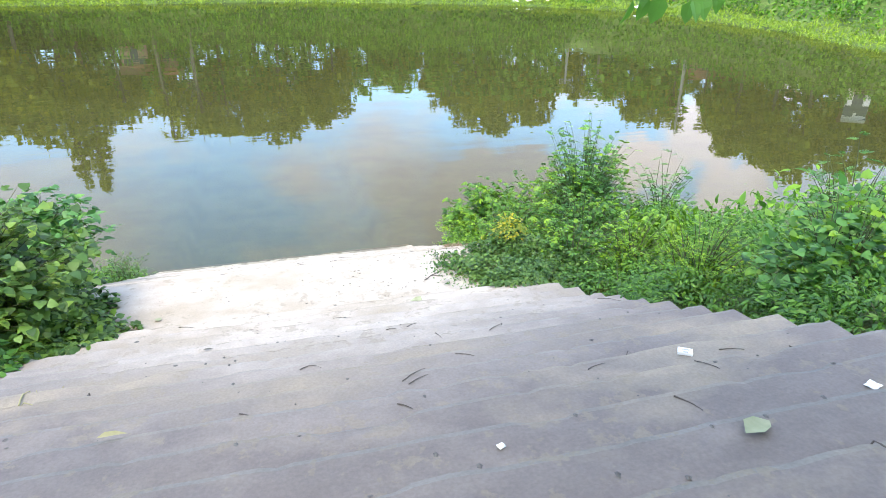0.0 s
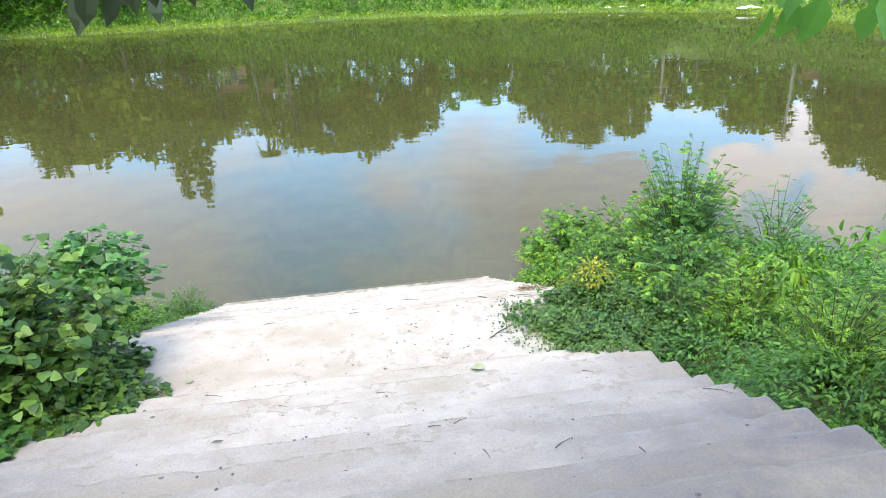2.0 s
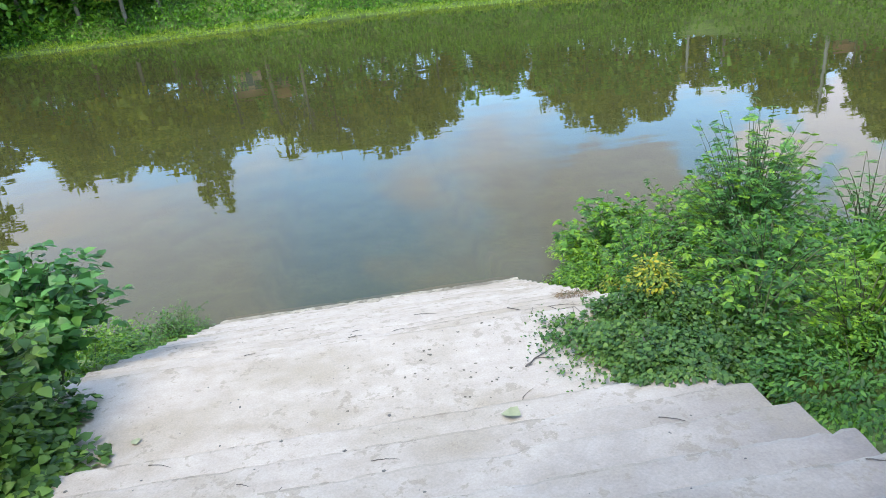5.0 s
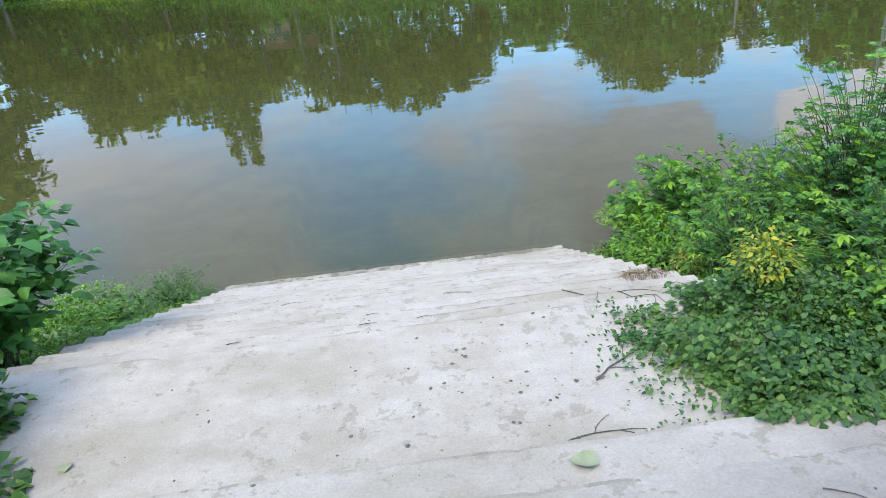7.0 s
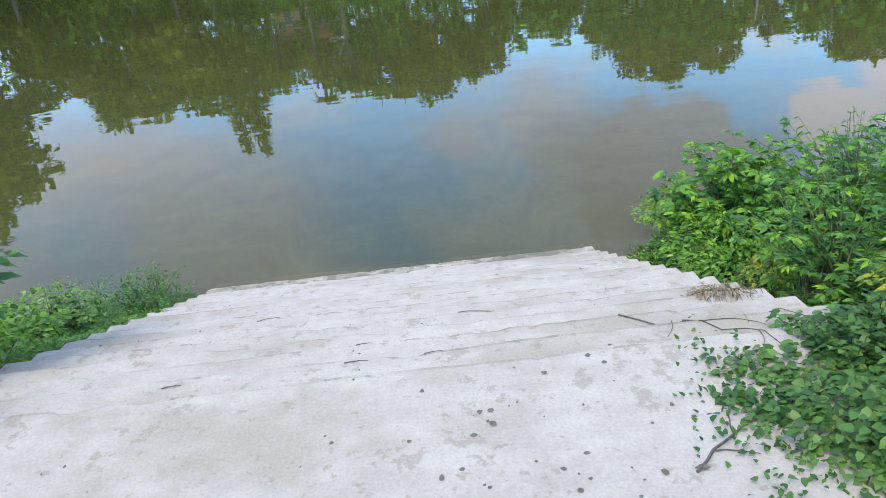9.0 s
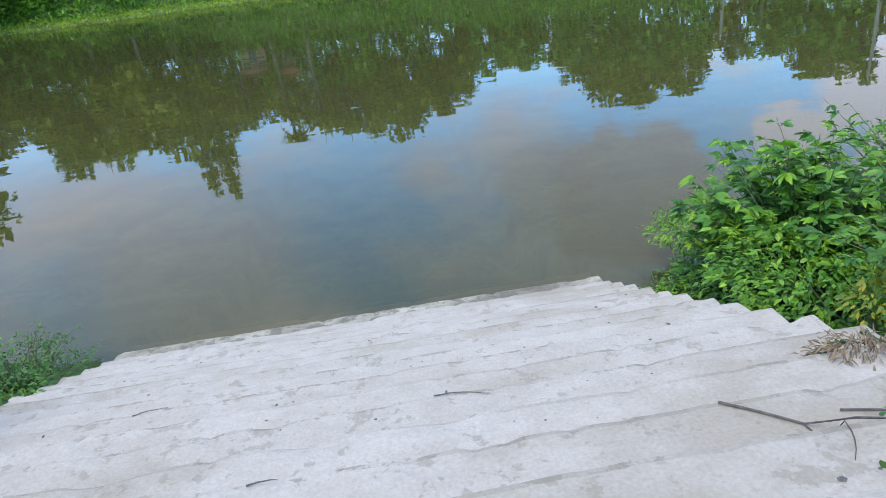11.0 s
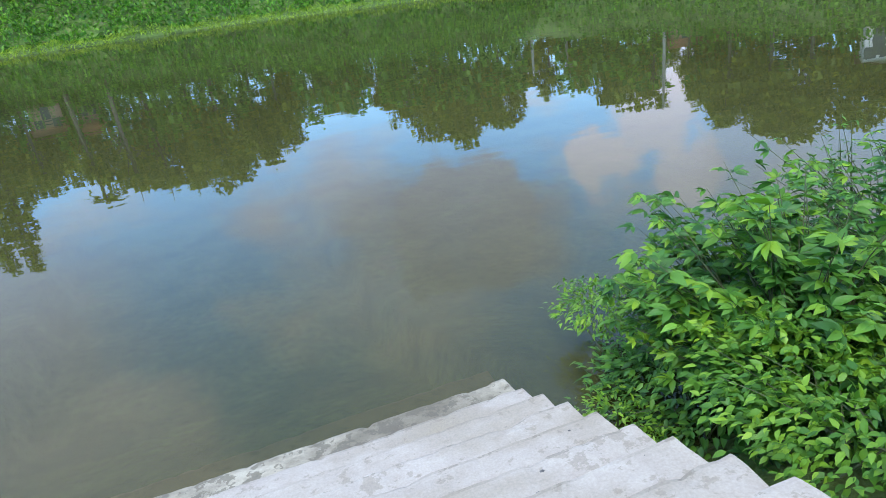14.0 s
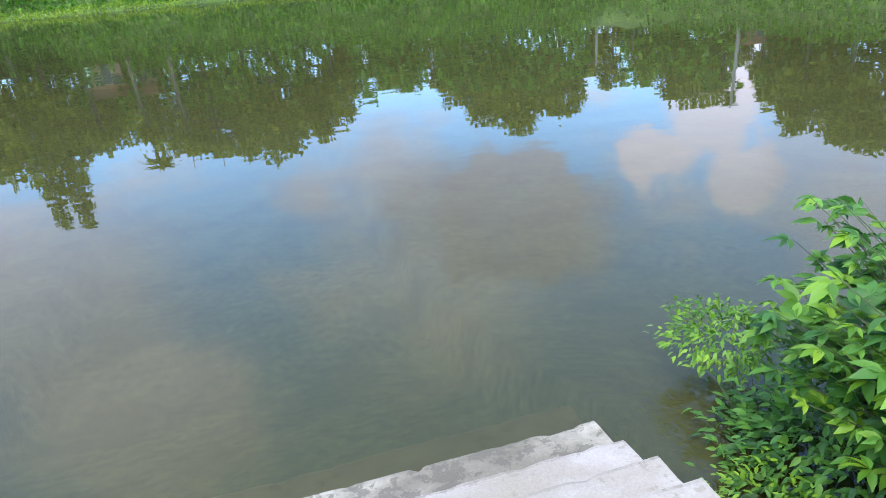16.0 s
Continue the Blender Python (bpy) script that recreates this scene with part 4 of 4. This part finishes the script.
def house(az, dist, w, h, mat, label, rise=1.55):
    x, y = 1.2 + dist * math.sin(radians(az)), 0.2 + dist * math.cos(radians(az))
    hs = thing("house", x, y, ground_z(x, y) - 0.6, label, "house", "houses behind the far bank", rz=-az)
    part("wall", box_bm(w, 5, h, 0.04, -0.3), mat, hs)
    bm = bmesh.new()
    vs = [bm.verts.new(p) for p in ((-w / 2 - .4, -3, h - .35), (w / 2 + .4, -3, h - .35), (w / 2 + .4, 3, h - .35), (-w / 2 - .4, 3, h - .35), (-w / 2 - .4, 0, h - .35 + rise), (w / 2 + .4, 0, h - .35 + rise))]
    for q in ((0, 1, 5, 4), (2, 3, 4, 5), (0, 4, 3), (1, 2, 5), (0, 3, 2, 1)):
        bm.faces.new([vs[i] for i in q])
    part("roof", bm, M_ROOF, hs)
    for k in (-1, 1):
        wd = part("window", box_bm(0.9, 0.08, 1.1, 0.02, 1.1), M_DARK, hs)
        wd.location = (k * w * 0.28, -2.53, 0)
    dr = part("door", box_bm(0.95, 0.08, 2.05, 0.02, -0.25), M_DARK, hs)
    dr.location = (0, -2.53, 0)


house(-8.8, 103, 3.4, 2.6, M_PINK, "small pink plastered house among trees")
house(-6.2, 105, 2.6, 3.4, M_PINK, "narrow pink plastered house among trees")
house(48.1, 80, 2.1, 3.1, M_WHITE, "small whitewashed house with a low rusty roof", 0.4)
house(38.5, 100, 8, 2.6, M_PINK, "low pink house behind the bank")


def pole(az, dist, h):
    x, y = 1.2 + dist * math.sin(radians(az)), 0.2 + dist * math.cos(radians(az))
    p = thing("utility_pole", x, y, ground_z(x, y), "tall grey concrete utility pole", "pole", "utility poles", rz=-az)
    v, f = limb([(0, 0, -0.8), (0, 0, h * .5), (0, 0, h)], 0.24, 0.13, 8)
    part("post", mesh_from("post", v, f, M_POLE), M_POLE, p)
    arm = part("crossarm", box_bm(1.8, 0.12, 0.14, 0.02), M_POLE, p)
    arm.location = (0, -0.16, h - 0.6)
    for k in (-0.75, 0, 0.75):
        v, f = limb([(k, -0.16, h - 0.46), (k, -0.16, h - 0.36), (k, -0.16, h - 0.24)], 0.07, 0.05, 8)
        part("insulator", mesh_from("insulator", v, f, M_WHITE), M_WHITE, p)


pole(35.6, 94, 9.8)
pole(26.2, 100, 5)
pole(28.8, 102, 5)
pole(52.5, 80, 10)

palm = thing("palm_tree", 1.2 + 98 * math.sin(radians(-7.3)), 0.2 + 98 * math.cos(radians(-7.3)), 5.9, "slender palm tree with a small tuft of fronds", "palm")
v, f = limb([(0, 0, -0.5), (0.2, 0, 4), (0.6, 0, 9), (0.8, 0, 12.4)], 0.2, 0.11, 7)
part("trunk", mesh_from("trunk", v, f, M_BARK), M_BARK, palm)
for k in range(14):
    a = k * 2.4
    d = (math.cos(a), math.sin(a), 0.5 - 0.08 * k)
    v, f = leaves([(0.8, 0, 12.4)], [d], [(0, 0, 1)], [2.6], [0.7], LANCE_V)
    part("frond", mesh_from("frond", v, f, M_TREE), M_TREE, palm)

M_SHEET = plain("white_sheet", (0.78, 0.78, 0.76), (0.86, 0.86, 0.84), 3, 0.5)


def crumple(name, x, y, z, sx, sy, h, mat, label, category, group="", rz=0.0, seed=0.0):
    """A crumpled scrap: a small buckled sheet with thickness."""
    vs, fs = [], []
    g = 9
    for top in (1, 0):
        for j in range(g):
            for i in range(g):
                u, w = i / (g - 1) - 0.5, j / (g - 1) - 0.5
                k = 1 - 0.35 * abs(nz(u * 3, w * 3, seed + 4))
                zz = h * (0.45 + 0.5 * nz(u * 4, w * 4, seed)) * (1 - (2 * max(abs(u), abs(w))) ** 3 * 0.7)
                vs.append((u * sx * k, w * sy * k, max(zz, 0.0) + (0.002 if top else 0)))
    for top in (1, 0):
        o = 0 if top else g * g
        for j in range(g - 1):
            for i in range(g - 1):
                q = (o + j * g + i, o + j * g + i + 1, o + (j + 1) * g + i + 1, o + (j + 1) * g + i)
                fs.append(q if top else q[::-1])
    ob = new(name, mesh_from(name, vs, fs, mat, True))
    ob.matrix_world = pose(x, y, z, 0, 0, rz)
    return tagged(ob, label, category, group)


crumple("plastic_sheet", 44.6, 70.0, ground_z(44.6, 70.0) + 0.15, 2.6, 1.2, 0.5, M_SHEET, "white plastic sheet washed up on the far shore", "sheet")
for a, b, s in ((33.0, 80.3, 0.8), (34.6, 79.6, 0.9), (36.5, 78.2, 0.7)):
    crumple("plastic_scrap", a, b, ground_z(a, b) + 0.15, s, s * 0.6, 0.3, M_SHEET, "scrap of white plastic on the far shore", "litter", "litter on the far shore", seed=a)

# ---------------------------------------------------------------- litter on the steps
M_CARD = plain("white_card", (0.72, 0.71, 0.70), (0.8, 0.79, 0.78), 30, 0.6)
M_PRINT = plain("grey_print", (0.30, 0.30, 0.33), (0.38, 0.37, 0.40), 30, 0.6)
M_DRYLEAF = plain("dry_leaf", (0.22, 0.20, 0.09), (0.34, 0.30, 0.15), 14, 0.8)
M_PALELEAF = plain("pale_green_leaf", (0.19, 0.21, 0.11), (0.29, 0.30, 0.18), 14, 0.7)
M_BROWN = plain("brown_leaf", (0.07, 0.06, 0.045), (0.14, 0.12, 0.09), 20, 0.85)
M_PEBBLE = plain("pebble", (0.07, 0.065, 0.065), (0.16, 0.15, 0.14), 40, 0.9)


def lay(x, y, lift=0.004):
    return step_top(y) + lift


packet = thing("paper_packet", 3.47, 2.9, lay(3.47, 2.9), "crushed small white paper packet", "packet", rz=-32)
part("box", box_bm(0.085, 0.055, 0.022, 0.004), M_CARD, packet)
for k, wd in ((-0.02, 0.03), (0.004, 0.045)):
    pr = part("print", box_bm(wd, 0.012, 0.001, 0), M_PRINT, packet, "grey printed bar")
    pr.location = (0.0, k, 0.0222)


def fallen_leaf(x, y, size, ratio, mat, rz, label, curl=0.25, group="fallen leaves"):
    v, f = leaves([(0, -size / 2, 0.012)], [(0, 1, 0)], [(0, 0, 1)], [size], [size * ratio])
    v = [(a, b, c + curl * (a * a) / size + 0.25 * curl * b * b / size) for a, b, c in v]
    low = min(q[2] for q in v)
    ob = new("fallen_leaf", mesh_from("fallen_leaf", [(a, b, c - low) for a, b, c in v], f, mat, True))
    ob.matrix_world = pose(x, y, lay(x, y, 0.002), 0, 0, rz)
    tagged(ob, label, "leaf", group)


fallen_leaf(2.86, 1.7, 0.17, 0.6, M_PALELEAF, -70, "large pale green fallen leaf on a step")
fallen_leaf(0.34, 3.0, 0.14, 0.35, M_DRYLEAF, -80, "curled olive dry leaf on a step")
fallen_leaf(2.84, 7.12, 0.17, 0.9, M_PALELEAF, 60, "crumpled pale green leaf on a step", 1.2)
fallen_leaf(-0.28, 7.82, 0.11, 0.9, M_PALELEAF, 20, "round pale leaf on the landing")
fallen_leaf(4.0, 6.42, 0.13, 0.5, M_BROWN, -60, "curled brown leaf on a step", 1.0)
fallen_leaf(0.5, 5.73, 0.1, 0.3, M_BROWN, -75, "dark curled strip of bark on a step", 1.0)
fallen_leaf(2.33, 8.44, 0.05, 0.8, M_BROWN, 10, "small dark leaf on the landing")
fallen_leaf(3.2, 8.02, 0.07, 0.5, M_BROWN, 80, "small dark leaf on the landing")
fallen_leaf(4.01, 11.65, 0.07, 0.4, M_BROWN, 12, "small dark leaf on a lower step")
crumple("paper_scrap", 3.76, 1.98, lay(3.76, 1.98), 0.07, 0.06, 0.01, M_CARD, "small square scrap of white paper", "litter", "litter on the steps", 20)
crumple("foil_scrap", 1.98, 2.05, lay(1.98, 2.05), 0.035, 0.03, 0.025, M_SHEET, "crumpled shiny scrap on a step", "litter", "litter on the steps", 20, 3.0)


def twig(x, y, length, rz, bend=0.07, r=0.0042, forks=0, label="thin dark dry twig lying on the steps", mat=M_TWIG):
    """A dry twig that lies along the surface under it."""
    a = radians(rz)
    pieces = []

    def run(x0, y0, ang, ln, rad):
        path = []
        for i in range(9):
            t = i / 8
            off = bend * ln * math.sin(math.pi * t) + 0.03 * ln * nz(t * 6, x0, y0)
            px, py = x0 + math.cos(ang) * ln * t - math.sin(ang) * off, y0 + math.sin(ang) * ln * t + math.cos(ang) * off
            path.append((px, py, lay(px, py, rad * 1.1)))
        for i in range(1, 8):
            path[i] = (path[i][0], path[i][1], max(path[i][2], (path[i - 1][2] + path[i + 1][2]) / 2))
        pieces.append(tube(path, [rad * (1 - 0.6 * i / 8) for i in range(9)], 5))
        return path

    main = run(x, y, a, length, r)
    for k in range(forks):
        p = main[2 + 2 * k]
        run(p[0], p[1], a + (0.7 if k % 2 else -0.8), length * 0.32, r * 0.6)
    v, f = join(pieces)
    tagged(new("twig", mesh_from("twig", v, f, mat)), label, "twig", "twigs on the steps")


for q in ((1.85, 3.31, 0.19, 32), (1.88, 3.27, 0.15, 27), (0.91, 3.25, 0.14, -40), (3.12, 3.15, 0.16, -75), (2.84, 2.9, 0.13, 15), (2.84, 2.16, 0.14, -65), (3.69, 2.88, 0.15, -17), (3.29, 2.6, 0.13, -52),
          (0.95, 3.88, 0.2, 50), (1.28, 4.12, 0.15, -8, 0.3), (1.73, 2.88, 0.09, -43), (2.32, 3.77, 0.14, -28), (2.99, 1.42, 0.16, -80), (-0.1, 4.22, 0.16, 60), (0.69, 2.8, 0.1, -70), (4.12, 2.8, 0.16, -80),
          (2.13, 5.36, 0.1, -1), (2.33, 5.36, 0.12, 23), (2.14, 5.45, 0.24, 52, 0.12), (2.28, 5.42, 0.28, 55, 0.12), (2.86, 4.55, 0.16, 29), (2.99, 4.62, 0.2, 5, 0.2), (3.25, 4.8, 0.1, -80), (2.41, 4.63, 0.1, -75),
          (3.37, 4.45, 0.14, -80), (3.8, 6.6, 0.2, -30), (1.76, 6.65, 0.2, -10), (0.84, 6.64, 0.11, -27), (1.08, 6.4, 0.16, 60), (0.03, 7.25, 0.2, -21), (4.35, 5.4, 0.24, -32),
          (2.27, 10.58, 0.3, -12), (1.5, 9.31, 0.15, 0), (1.52, 9.75, 0.12, 2), (0.38, 9.26, 0.12, 6), (0.35, 11.37, 0.22, 8), (2.0, 9.31, 0.12, 8), (3.43, 8.4, 0.16, -40), (2.0, 10.6, 0.2, 4), (4.1, 10.2, 0.3, 20)):
    twig(*q)
twig(3.17, 8.0, 0.62, 32, 0.05, 0.008, 2, "forked dark branch lying on the landing")
twig(3.35, 9.75, 1.15, -58, 0.12, 0.006, 3, "long thin vine stem trailing over the landing")
twig(3.75, 9.6, 0.9, -35, 0.12, 0.005, 2, "long thin vine stem trailing over the landing")
twig(2.72, 7.42, 0.62, 8, 0.1, 0.006, 3, "thin vine stem trailing over the landing")
twig(-0.75, 4.05, 0.35, 20, 0.5, 0.008, 1, "curled pale dry stalk on a step", M_DRYLEAF)
twig(-0.62, 4.45, 0.3, 35, 0.6, 0.007, 2, "curled pale dry stalk on a step", M_DRYLEAF)

# small dark crumbs and chips strewn over the steps
cv = []
for _ in range(340):
    x, y = rng.uniform(X_LEFT + 0.2, X_RIGHT - 0.15), rng.uniform(1.2, 13.5)
    s = rng.gamma(2.0, 0.0028) + 0.003
    z = lay(x, y, 0.0)
    k = rng.uniform(0.5, 1.6)
    ring = [(x + s * k * math.cos(a), y + s * math.sin(a), z) for a in (0, 1.2, 2.4, 3.6, 4.9)]
    cv.append((ring + [(x, y, z + s * 0.6)], [(i, (i + 1) % 5, 5) for i in range(5)]))
for x, y in ((0.56, 4.94), (0.77, 4.6), (0.79, 4.92), (0.85, 3.82), (2.24, 1.63), (2.46, 1.55), (1.8, 1.8), (1.72, 2.08), (0.94, 2.57), (3.26, 1.8), (2.95, 1.76), (3.68, 4.21), (2.36, 2.16), (0.7, 5.0), (0.65, 4.7), (0.85, 5.05)):
    z, s = lay(x, y, 0.0), 0.012
    cv.append(([(x + s * math.cos(a), y + 1.3 * s * math.sin(a), z) for a in (0, 1.2, 2.4, 3.6, 4.9)] + [(x, y, z + s * 0.7)], [(i, (i + 1) % 5, 5) for i in range(5)]))
v, f = join(cv)
tagged(new("crumbs", mesh_from("crumbs", v, f, M_PEBBLE)), "small dark crumbs strewn over the steps", "litter", kind="stuff")

# dark leaf flakes gathered on the landing
fv = []
for _ in range(54):
    x, y = rng.normal(2.75, 0.55), rng.normal(8.2, 0.5)
    if x > 4.2 or y < 7.4:
        continue
    s = rng.uniform(0.006, 0.02)
    a0, z = rng.uniform(0, 6), lay(x, y, 0.002)
    ring = [(x + s * rng.uniform(0.6, 1.2) * math.cos(a0 + a), y + s * rng.uniform(0.6, 1.2) * math.sin(a0 + a), z + rng.uniform(0, 0.003)) for a in (0, 1, 2.1, 3.2, 4.2, 5.2)]
    fv.append((ring + [(x, y, z + 0.004)], [(i, (i + 1) % 6, 6) for i in range(6)]))
v, f = join(fv)
tagged(new("leaf_flakes", mesh_from("leaf_flakes", v, f, M_BROWN)), "dark dry leaf flakes scattered on the landing", "litter", kind="stuff")

# loose leafy runners at the rim of the creeper
rp = []
for k in range(30):
    x, y = rng.uniform(3.42, 3.8), rng.uniform(7.5, 9.2)
    for _ in range(16):
        a, b = x + rng.normal(0, 0.10), y + rng.normal(0, 0.10)
        rp.append((a, b, lay(a, b, 0.012 + rng.uniform(0, 0.03))))
me = scatter_mesh("runner", np.array(rp), np.tile((-0.4, 0, 0.3), (len(rp), 1)), 0.036, 0.7, M_CREEPER, HEART_V, 0.1, 0.6)
tagged(new("creeper_runners", me), "loose leafy runners of creeper on the landing", "plant", kind="stuff")
